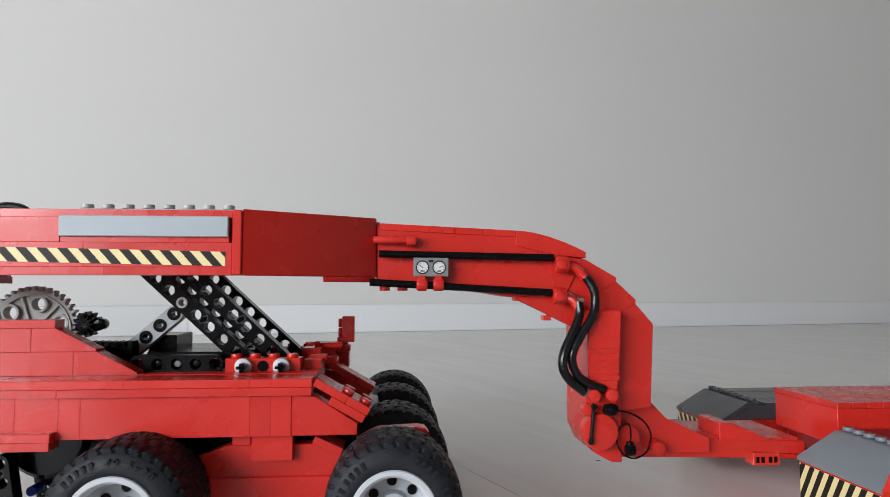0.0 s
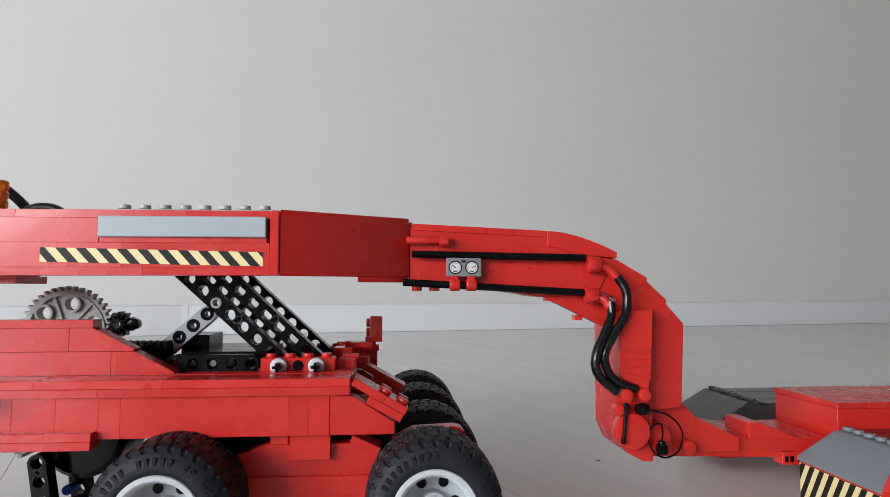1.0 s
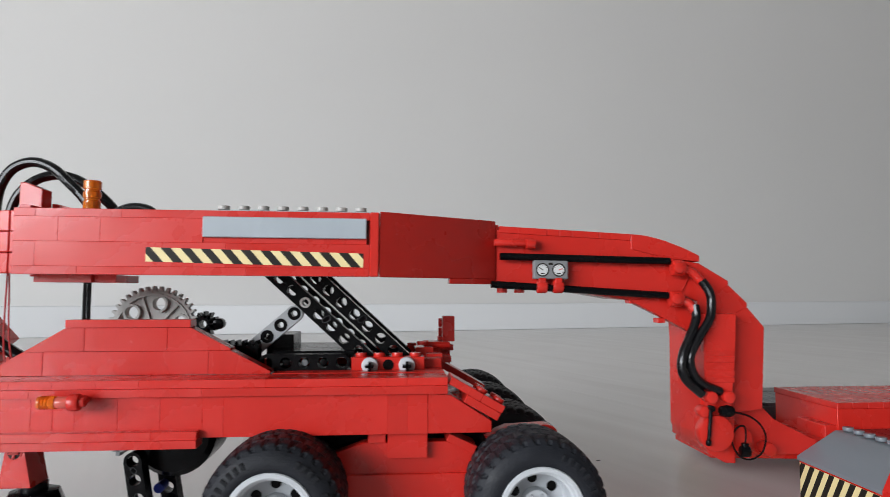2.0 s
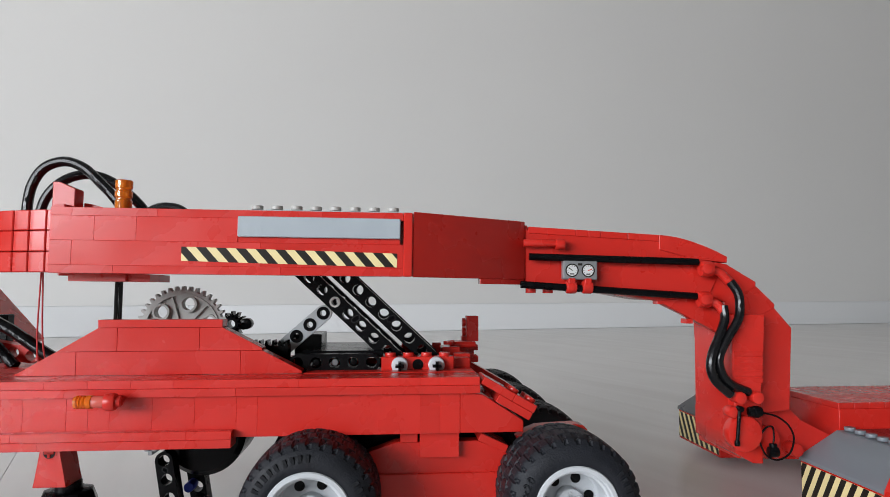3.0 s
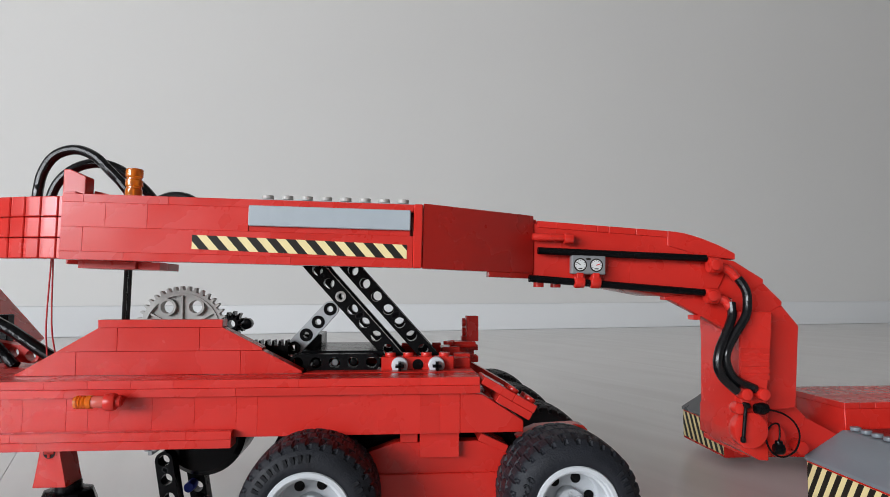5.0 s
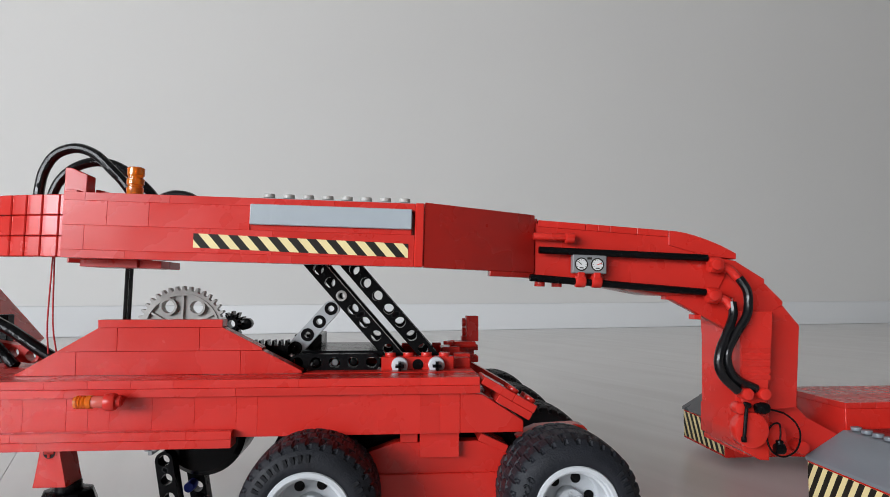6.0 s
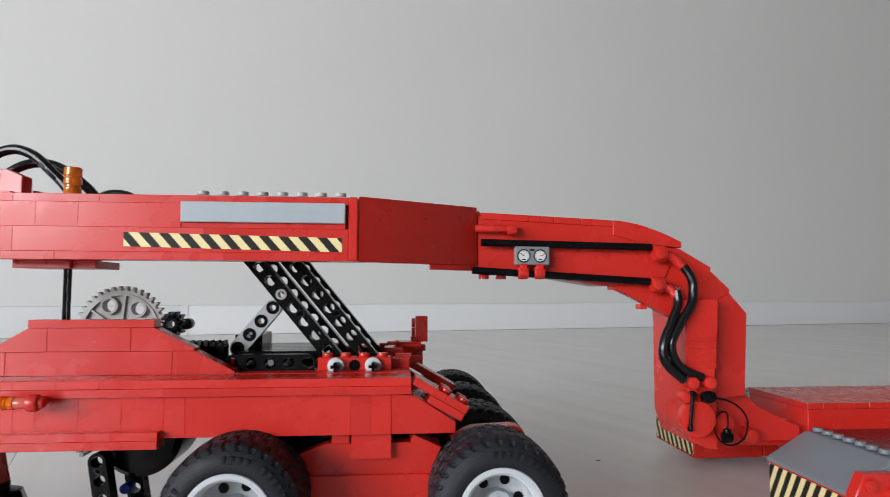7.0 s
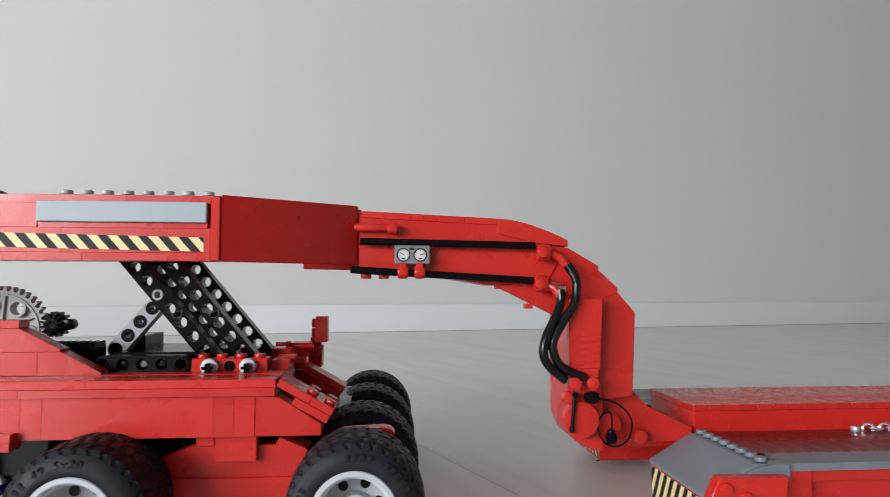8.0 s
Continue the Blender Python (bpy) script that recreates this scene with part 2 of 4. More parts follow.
U0, U1, V0, V1, CEIL = -3.2, 2.9, -5.0, 0.0, 2.5
room_mesh("wall_north", [(U0 - 0.1, U1 + 0.1, V1, V1 + 0.12, -0.02, CEIL)], WALL, "plain off-white painted wall behind the toy")
# side walls and ceiling are unseen, added dark to hold back bounce
room_mesh("wall_east", [(U1, U1 + 0.12, V0, V1, -0.02, CEIL)], ROOMSIDE, "unseen side wall, kept dark to limit bounced light")
W = (-4.6, -1.9, 0.34, 1.4)
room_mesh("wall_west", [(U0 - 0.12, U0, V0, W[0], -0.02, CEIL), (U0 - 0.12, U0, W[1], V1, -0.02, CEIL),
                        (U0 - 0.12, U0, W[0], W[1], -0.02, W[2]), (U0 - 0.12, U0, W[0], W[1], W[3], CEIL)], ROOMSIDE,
          "unseen wall with a wide window opening, kept dark to limit bounced light")
room_mesh("wall_south", [(U0, U1, V0 - 0.12, V0, -0.02, CEIL)], ROOMSIDE, "unseen wall behind the camera, kept dark to limit bounced light")
room_mesh("ceiling", [(U0 - 0.1, U1 + 0.1, V0 - 0.1, V1 + 0.1, CEIL, CEIL + 0.1)], ROOMSIDE, "unseen ceiling, kept dark to limit bounced light")
room_mesh("floor", [(U0 - 0.1, U1 + 0.1, V0 - 0.1, V1 + 0.1, -0.08, -0.0085)], SCREED, "screed under the laminate floor")


def skirting():
    """Skirting board with a rounded top and a joint, along the back wall."""
    for u0, u1 in ((U0, -0.494), (-0.492, U1)):
        bm = B()
        box(bm, u0, u1, -0.014, -0.0005, 0.0, 0.0696, 0.003, 3)
        ob = new("baseboard", finish(bm, SKIRT, "baseboard"))
        ob.matrix_world = ROOM
        tagged(ob, "white painted skirting board along the wall", "baseboard", kind="structure")
    ob = new('skirting_joint', finish(box(B(), -0.500, -0.486, -0.0155, -0.0145, 0.0, 0.0701, 0.0004), SKIRT, 'skirting_joint'))
    ob.matrix_world = ROOM
    tagged(ob, 'white cover strip over a skirting board joint', 'trim', kind='structure')
    bm = box(B(), U0 + 0.0005, U0 + 0.014, V0, -0.02, 0.0, 0.0696, 0.003, 3)
    ob = new("baseboard", finish(bm, SKIRT, "baseboard"))
    ob.matrix_world = ROOM
    tagged(ob, "white painted skirting board along the wall", "baseboard", kind="structure")


skirting()

# ---- the gooseneck dolly, a toy built of red plastic bricks ----
YC = 335.0
YB = 311.0
dolly = thing("toy_dolly", -10, YC, 0, "red plastic brick-built heavy-haul dolly on black rubber tyres", "toy truck")


def far(y0, y1):
    return 2 * YB - y1, 2 * YB - y0


def dolly_body():
    d = dolly
    # near and far walls of bricks, with overhanging plates above and below
    for side in (0, 1):
        def ys(a, b):
            return (a, b) if side == 0 else far(a, b)
        course("brick", d, [-228.7, -204.7, -172.7, -140.7, -124.7, -116.7, -108.7, -92.7, -76.7, -60.7, -52.7, 11.3, 19.3, 27.3], *ys(264.6, 272.6), 43.4, 59.4, RED)
        course("plate", d, [-228.7, -164.7, -124.7, -60.7, 35.3], *ys(262.4, 272.6), 59.4, 62.6, RED)
        course("plate", d, [-228.7, -164.7, -132.7, -116.7, -100.7, -84.7, -36.7, 11.3, 19.3, 35.3], *ys(263.4, 280), 62.6, 65.8, RED)
        course("plate", d, [-228.7, -174.7, -142.7, -78.7, -61.6], *ys(260.4, 268.4), 43.4, 46.6, RED)
        course("plate", d, [-228.7, -132.7, -61.6], *ys(260.0, 268.4), 40.2, 43.4, RED)
        if side:
            continue
        y0, y1 = ys(280, 288)
        for name, pts in (("slope_brick", [(-153.4, 65.9), (-129.0, 65.9), (-129.0, 75.5), (-136.8, 75.5)]),
                          ("brick", [(-128.9, 65.9), (-63.1, 65.9), (-63.1, 75.5), (-128.9, 75.5)]),
                          ("slope_brick", [(-63.0, 65.9), (-37.8, 65.9), (-37.8, 67.0), (-54.0, 75.5), (-63.0, 75.5)]),
                          ("slope_brick", [(-136.6, 75.6), (-112.9, 75.6), (-112.9, 85.2), (-120.4, 85.2)]),
                          ("brick", [(-112.8, 75.6), (-79.9, 75.6), (-79.9, 85.2), (-112.8, 85.2)]),
                          ("slope_brick", [(-79.8, 75.6), (-54.2, 75.6), (-54.2, 76.6), (-70.6, 85.2), (-79.8, 85.2)]),
                          ("tile", [(-120.6, 85.3), (-70.6, 85.3), (-70.6, 88.5), (-120.6, 88.5)])):
            part(name, prism(B(), pts, y0, y1, 0.1), RED, d)
    for ys_ in ((264.8, 272.6), far(264.8, 272.6)):
        part("slope_brick", prism(B(), [(27.4, 43.4), (53.2, 43.4), (53.2, 48.0), (36.6, 58.6), (27.4, 59.4)], *ys_, 0.22), RED, d)
    rear_panel((262.6, 279.5))
    rear_panel((322, 336), False)
    part("chassis", box(B(), -226, 30, 273, 349, 42, 62, 0.5), BLACK, d, "black inner frame")
    part("chassis", box(B(), 30, 46, 290, 345, 42, 52, 0.5), RED, d)
    for x0 in range(-226, -150, 38):
        piece("plate", d, x0, x0 + 38, 280, 342, 62.2, 65.6, RED)
    # two added black blocks stand for the deep shade around the bogie
    part("chassis", box(B(), -44, 60, 325, 400, 30, 43.2, 0.5), BLACK, d, "black block standing for the shade behind the bogie")
    part("chassis", box(B(), -44, 52, 282, 288, 24, 43.2, 0.5), BLACK, d, "black block standing for the shade behind the bogie")


def rear_panel(ys, studs=True):
    """A sloping plate at the back corner, with a slot and a few studs on it."""
    y0, y1 = ys
    m = Matrix.Translation((37.4, 0, 66.0)) @ Matrix.Rotation(radians(29.6), 4, "Y")
    bm = B()
    box(bm, 0, 14.4, y0, y1, -3.2, 0, 0.2)
    box(bm, 14.5, 24.4, y0, y1, -3.2, 0, 0.2)
    box(bm, 8.6, 24.2, y0 + 0.2, y1, -6.6, -3.3, 0.2)
    bm.transform(m)
    p = part("sloping_plate", bm, RED, dolly)
    for k in range(2 if studs else 0):
        for j in range(2):
            part("stud", _turned_stud(m, 13.5 + 8 * k, y0 + 5 + 8 * j), RED, p)


def _turned_stud(m, x, y):
    bm = rod(B(), (x, y, 0.85), "z", 2.4, 1.7, 18, 0.2)
    bm.transform(m)
    return bm


BOG = [(-38, 8), (-38, 21.5), (-9.8, 34.6), (1.6, 38.6), (35.8, 38.6), (46.2, 34.2), (77, 18), (77, 8)]


def bogie():
    part("bogie_side", prism(B(), BOG, 272, 279), RED, dolly)
    part("bogie_side", prism(B(), [(-24, 8), (-24, 25), (-3, 34.4), (33.6, 34.1), (64, 21), (64, 8)], 372, 380), RED, dolly)
    part("bogie_beam", box(B(), -38, 78, 270.6, 279.5, 4, 26.0, 0.3), RED, dolly)
    piece("brick", dolly, 11.4, 27.4, 268.6, 273, 33.0, 43.0, RED)
    part("clip_plate", box(B(), 3.4, 10.6, 270.6, 276, 38.6, 42.4, 0.3), RED, dolly)
    bm = box(B(), 33.8, 46.2, 268, 284, -1.6, 1.6, 0.2)
    bm.transform(Matrix.Translation((41.4, 0, 38.4)) @ Matrix.Rotation(radians(25), 4, "Y") @ Matrix.Translation((-40, 0, 0)))
    part("mudguard", bm, RED, dolly)
    guard = [(52.0, 39.0), (57.0, 42.0), (61.0, 43.6), (77.6, 44.4), (80.6, 43.8), (82.2, 42.0), (82.4, 38.0)]
    part("mudguard", prism(B(), guard, 273, 281, 0.2), RED, dolly, "red plate over the inner wheels")
    for x in (-29.8, 67.8):
        part("axle", rod(B(), (x, 352, 26.0 - LIFT), "y", 2.3, 186, 12), BLACK, dolly)
        part("axle_beam", box(B(), x - 5, x + 5, 274, 430, 13, 26, 0.8), BLACK, dolly)


def wheel_meshes():
    """One wheel about its own centre, facing -Y: tyre with four rows of blocks on its tread, dished rim, hub."""
    t = B()
    n, sub, R = 32, 8, 26.0
    hs = [-14.2, -13.4, -8.6, -8.1, -7.5, -7.0, -1.0, -0.45, 0.45, 1.0, 7.0, 7.5, 8.1, 8.6, 13.4, 14.2]
    loops = []
    for i in range(n * sub):
        a = 2 * math.pi * i / (n * sub)
        notch = i % sub in (0, 1)
        prof = [(15.2, -16.0), (15.8, -17.0), (16.6, -17.4), (17.4, -17.6), (19.6, -17.4), (21.8, -16.6), (23.2, -15.7),
                (23.5, -14.6 if notch else -15.4), (24.2, -14.0 if notch else -14.9)]
        for h in hs:
            row = 0 if h < -7.8 else 1 if h < 0 else 2 if h < 7.8 else 3
            skew = (1, -1, 1, -1)[row] * (h - (-11, -4, 4, 11)[row]) / 7.0
            ph = (i + (0, sub / 2, sub / 4, sub * 0.75)[row] + skew * 2.4) % sub
            crown = R - 0.003 * h * h
            r = crown - (1.1 if row in (0, 3) else 0.9) if ph < 1.7 else crown
            if h in (-8.1, -7.5, -0.45, 0.45, 7.5, 8.1) and (i // sub + row) % 3 != 1:
                r = min(r, crown - 0.7)
            if abs(h) > 14:
                r -= 0.35
            prof.append((r, h))
        prof += [(24.4, 14.6), (23.2, 14.9), (20.0, 15.2), (16.6, 15.2), (15.2, 14.4)]
        loops.append([t.verts.new((r * math.cos(a), h, r * math.sin(a))) for r, h in prof])
    m = len(loops[0])
    for i in range(n * sub):
        p, q = loops[i], loops[(i + 1) % (n * sub)]
        for j in range(m):
            t.faces.new((p[j], q[j], q[(j + 1) % m], p[(j + 1) % m]))
    t.transform(Matrix.Scale(MM, 4))
    tyre = finish(t, RUBBER, "tyre", 25)
    r = B()
    ring(r, (0, 0, 0), [(15.9, -17.4), (15.6, -17.9), (14.2, -18.0), (13.6, -17.5), (13.2, -15.0), (12.4, -14.4), (12.0, -4.4), (11.2, -3.2), (3.2, -3.2), (3.0, 10), (15.9, 10)], 64)
    r.transform(Matrix.Scale(MM, 4))
    rim = finish(r, RIM, "rim", 30)
    hub = rod(B(), (0, -1.6, 0), "y", 5.0, 4.4, 28, 0.5)
    rod(hub, (0, -4.4, 0), "y", 2.6, 1.8, 20, 0.3)
    for k in range(6):
        a = 2 * math.pi * k / 6
        box(hub, 3.6 * math.cos(a) - 0.5, 3.6 * math.cos(a) + 0.5, -4.3, -3.7, 3.6 * math.sin(a) - 0.5, 3.6 * math.sin(a) + 0.5, 0.1)
    hub.transform(Matrix.Scale(MM, 4) @ Matrix.Translation((0, -3.4, 0)) @ Matrix.Diagonal((1, 1.3, 1, 1)))
    hubm = finish(hub, RIM, "hub", 30)
    ho = B()
    rod(ho, (0, -3.3, 0), "y", 1.95, 0.5, 18)
    ho.transform(Matrix.Scale(MM, 4))
    return tyre, rim, hubm, finish(ho, BLACK, "wheel_hole", 0)


def sidewall_text():
    """Raised size marking round the sidewall, and plain bars where the maker's name stands."""
    bm = B()

    def put(me_bm, ang, r):
        turn = Matrix.Rotation(-(ang - math.pi / 2), 4, "Y")
        me_bm.transform(Matrix.Translation((0, -17.05, 0)) @ turn @ Matrix.Translation((0, 0, r)))
        tmp = bpy.data.meshes.new("tmp")
        me_bm.to_mesh(tmp)
        me_bm.free()
        bm.from_mesh(tmp)
        bpy.data.meshes.remove(tmp)

    for i, ch in enumerate("49.5x20"):
        cu = bpy.data.curves.new("glyph", "FONT")
        cu.body, cu.size, cu.extrude, cu.align_x = ch, 4.2, 0.55, "CENTER"
        ob = bpy.data.objects.new("glyph", cu)
        scene.collection.objects.link(ob)
        me = bpy.data.meshes.new_from_object(ob.evaluated_get(bpy.context.evaluated_depsgraph_get()))
        g = B()
        g.from_mesh(me)
        bpy.data.objects.remove(ob), bpy.data.curves.remove(cu), bpy.data.meshes.remove(me)
        g.transform(Matrix.Rotation(radians(90), 4, "X"))
        put(g, radians(94 - 7.4 * i), 18.9)
    for start, count in ((140, 5), (181, 4), (-60, 5), (-100, 4)):
        for i in range(count):
            put(box(B(), -0.7, 0.7, -0.55, 0.2, 0.2, 3.0, 0.12), radians(start - 7.6 * i), 18.9)
    bm.transform(Matrix.Scale(MM, 4))
    return finish(bm, RUBBER, "sidewall_marking", 30)


WHEELS = []
AXLE = 26.0 - LIFT


def wheels():
    tyre, rim, hub, hole = wheel_meshes()
    mark = sidewall_text()
    for x, turn in ((-29.8, 147.4), (67.8, 262.4)):
        for y in (256.0, 318.5, 380.5, 442.0):
            w = new("wheel")
            w.empty_display_size = 0.01
            w.parent = dolly
            w.location = (Vector((x, y, AXLE)) - ORIGIN[dolly]) * MM
            for nm, me in (("tyre", tyre), ("rim", rim), ("hub", hub), ("sidewall_marking", mark)):
                o = new(nm, me)
                o.parent = w
            for k in range(6):
                a = 2 * math.pi * (k + 0.5) / 6
                o = new("wheel_hole", hole)
                o.parent = w
                o.location = (8.4 * MM * math.cos(a), 0, 8.4 * MM * math.sin(a))
            WHEELS.append((w, x, y, turn))


def web_plate(bm, c, r_in, r_out, count, r_hole, at, y0, y1, S=20, turn=0.0):
    """A flat ring with round holes in it (the web of a big gear)."""
    step = 2 * math.pi / count
    for k in range(count):
        a = turn + k * step
        ux, uz = math.cos(a), math.sin(a)
        layers = []
        for y in (y0, y1):
            hole, outer = [], []
            for i in range(S):
                t = 2 * math.pi * i / S
                dx, dz = math.cos(t), math.sin(t)
                s = r_hole
                while s < 2 * r_out:
                    p, q = at + dx * s, dz * s
                    rad, th = math.hypot(p, q), math.atan2(q, p)
                    if rad < r_in or rad > r_out or abs(th) > step / 2:
                        break
                    s += 0.1
                for lst, m_ in ((hole, r_hole), (outer, s)):
                    p, q = at + dx * m_, dz * m_
                    lst.append(bm.verts.new((c[0] + p * ux - q * uz, y, c[2] + p * uz + q * ux)))
            layers.append((hole, outer))
        (h0, o0), (h1, o1) = layers
        for i in range(S):
            j = (i + 1) % S
            bm.faces.new((h0[i], o0[i], o0[j], h0[j]))
            bm.faces.new((h1[j], o1[j], o1[i], h1[i]))
            bm.faces.new((h0[j], h1[j], h1[i], h0[i]))
    return bm


MOVERS = {}


def lift_gear():
    c = (-98.4, 318, 81.6)
    bm = gear(B(), c, 40, 19.0, 21.0, 316, 320, 17.4)
    ring(bm, (c[0], 318, c[2]), [(17.6, -2.6), (16.6, -2.6), (16.6, 2.6), (17.6, 2.6)], 60)
    web_plate(bm, c, 3.0, 16.9, 6, 3.0, 13.0, 317.1, 319.1, turn=radians(64))
    for k in range(6):
        a = radians(64 + 60 * k)
        ring(bm, (c[0] + 13.0 * math.cos(a), 318, c[2] + 13.0 * math.sin(a)), [(4.0, -2.8), (3.0, -2.8), (3.0, 2.8), (4.0, 2.8)], 24)
        a += radians(30)
        box_ = box(B(), 5, 16.8, -2.2, 2.2, -0.5, 0.5, 0.1)
        box_.transform(Matrix.Translation((c[0], 318, c[2])) @ Matrix.Rotation(-a, 4, "Y"))
        tmp = bpy.data.meshes.new("tmp")
        box_.to_mesh(tmp), box_.free()
        bm.from_mesh(tmp)
        bpy.data.meshes.remove(tmp)
    bmesh.ops.remove_doubles(bm, verts=bm.verts, dist=0.06)
    MOVERS["gear"] = part("large_gear", bm, OLDGREY, dolly, "grey forty-tooth plastic gear", at=c)
    c2 = (-75.4, 318, 84.8)
    bm = gear(B(), c2, 12, 4.0, 5.9, 317, 323, 2.0)
    gear(bm, (c2[0], 0, c2[2]), 12, 3.0, 5.0, 314.5, 317, 1.8)
    MOVERS["pinion"] = part("small_gear", bm, BLACK, dolly, "black bevel gear", at=c2)
    part("axle_end", rod(B(), (-69.0, 319, 84.8), "y", 2.6, 6, 20, 0.4), BLACK, dolly)
    # gear rack and the black carriage that it pushes
    rack = part("gear_rack", box(B(), -66, -46, 296, 304, 66, 76.2, 0.2), BLACK, dolly)
    for i in range(7):
        x = -65 + i * 2.9
        part("tooth", prism(B(), [(x, 76), (x + 1.4, 76), (x + 1.1, 78.4), (x + 0.3, 78.4)], 296, 304, 0), BLACK, rack)
    part("carriage", box(B(), -46, -33.4, 315, 340, 65.5, 79.8, 0.4), BLACK, dolly)
    bm = liftarm(B(), (-41.0, 69.2), (-9.0, 69.2), 289, 296)
    part("perforated_beam", bm, BLACK, dolly)
    for x, m in ((-33.0, BLACK), (-25.0, DIALGREY), (-17.0, BLACK)):
        part("pin", rod(B(), (x, 294, 69.2), "y", 1.5, 6.4, 16, 0.3), m, dolly)
    for y in range(6):
        piece("tile", dolly, -40, -4, 297 + 8 * y, 305 + 8 * y, 70.6, 73.6, BLACK)
    course("tile", dolly, [-37.0, -20.7, -4.7, 11.3, 19.3, 35.3], 280.2, 299, 63.0, 66.0, RED)


def lift_arms():
    """Two pairs of black perforated beams, pivoting on the dolly, and the grey link that pushes them up."""
    ang = radians(132.8)
    for x in (3.3, 19.4):
        for y0 in (298.5, 333.0):
            o = (x, y0, 68.0)
            a = (x, 68.0)
            b = (x + 72 * math.cos(ang), 68 + 72 * math.sin(ang))
            arm = part("lift_arm", liftarm(B(), a, b, y0, y0 + 7.4), BLACK, dolly, at=o, smooth=40)
            MOVERS.setdefault("arms", []).append((arm, o))
            if y0 == 298.5 and x < 10:
                h = (x + 40 * math.cos(ang), y0 - 0.4, 68 + 40 * math.sin(ang))
                bm = ring(B(), h, [(2.4, -0.5), (1.5, -0.5), (1.5, 7), (2.4, 7)], 20)
                part("pin", bm, OLDGREY, arm, "grey connector pin")
    for y0 in (306.6,):
        o = (-44.5, y0, 74.2)
        link = part("link_beam", liftarm(B(), (-44.5, 74.2), (-44.5 + 24 * math.cos(radians(45)), 74.2 + 24 * math.sin(radians(45))), y0, y0 + 7.0), GREY, dolly,
                    "grey plastic link with black pins", at=o, smooth=40)
        MOVERS.setdefault("links", []).append((link, o))
        for k in range(4):
            q = 8 * k * math.cos(radians(45))
            part("pin", ring(B(), (-44.5 + q, y0 + 1.2, 74.2 + q), [(3.0, -1.4), (1.4, -1.4), (1.4, 5), (3.0, 5)], 20), BLACK, link)
    # red bricks that carry the pivots
    for y0, s in ((289.5, -1), (342.0, 1)):
        blk = part("pivot_brick", box(B(), -4.7, 27.3, y0, y0 + 8, 63, 71.4, 0.3), RED, dolly)
        for k in range(4):
            stud("stud", blk, -0.7 + 8 * k, y0 + 4, 71.3, RED)
        for x in (3.3, 19.4):
            e = part("bush", rod(B(), (x, y0 + 4 + s * 5.2, 68), "y", 3.6, 3.2, 24, 0.6), RIM, blk, "light grey bush")
            part("axle_cross", box(box(B(), x - 1.9, x + 1.9, y0 + 4 + s * 9 - 2.2, y0 + 4 + s * 9 + 2.2, 67.4, 68.6, 0.15), x - 0.6, x + 0.6, y0 + 4 + s * 9 - 2.2, y0 + 4 + s * 9 + 2.2, 66.1, 69.9, 0.15), BLACK, e)
        part("pin_hole", rod(B(), (11.3, y0 + 4 + s * 4.0, 68), "y", 2.4, 0.5), BLACK, blk)


def rear_posts():
    """Stacked small red parts at the back, and the upright arm."""
    for x0, x1, y0, y1, z0, z1 in ((27.6, 35.4, 297, 313, 60, 69.8), (24, 33, 318, 330, 62, 73), (30, 38, 338, 346, 62, 72), (34, 44, 352, 362, 60, 70)):
        p = part("brick", box(B(), x0, x1, y0, y1, z0, z1, 0.3), RED, dolly)
    stud("stud", dolly, 27.5, 322, 74, RED)
    part("plate", box(B(), 29, 40, 334, 352, 71.8, 73.8, 0.25), RED, dolly)
    for k, (x, y, z) in enumerate(((29, 306, 68.0), (33.5, 312, 66.4), (37.5, 344, 69.0))):
        part("tile", box(B(), x, x + 7.6, y, y + 7.6, z, z + 3.0, 0.25), RED, dolly)
    part("lever", rod(rod(B(), (36, 330, 73.2), "x", 1.6, 12, 16, 0.3), (30, 330, 73.2), "x", 2.3, 2.4, 16, 0.3), RED, dolly)
    post = part("upright_arm", box(B(), 37.6, 43.2, 354, 360, 66, 75.6, 0.3), RED, dolly)
    part("brick", box(B(), 40.2, 46.6, 353, 361, 73.0, 86.6, 0.3), RED, post)
    for z in (78.0, 83.0):
        part("stud", rod(B(), (39.0, 357, z), "x", 2.4, 1.8, 16, 0.2), RED, post)


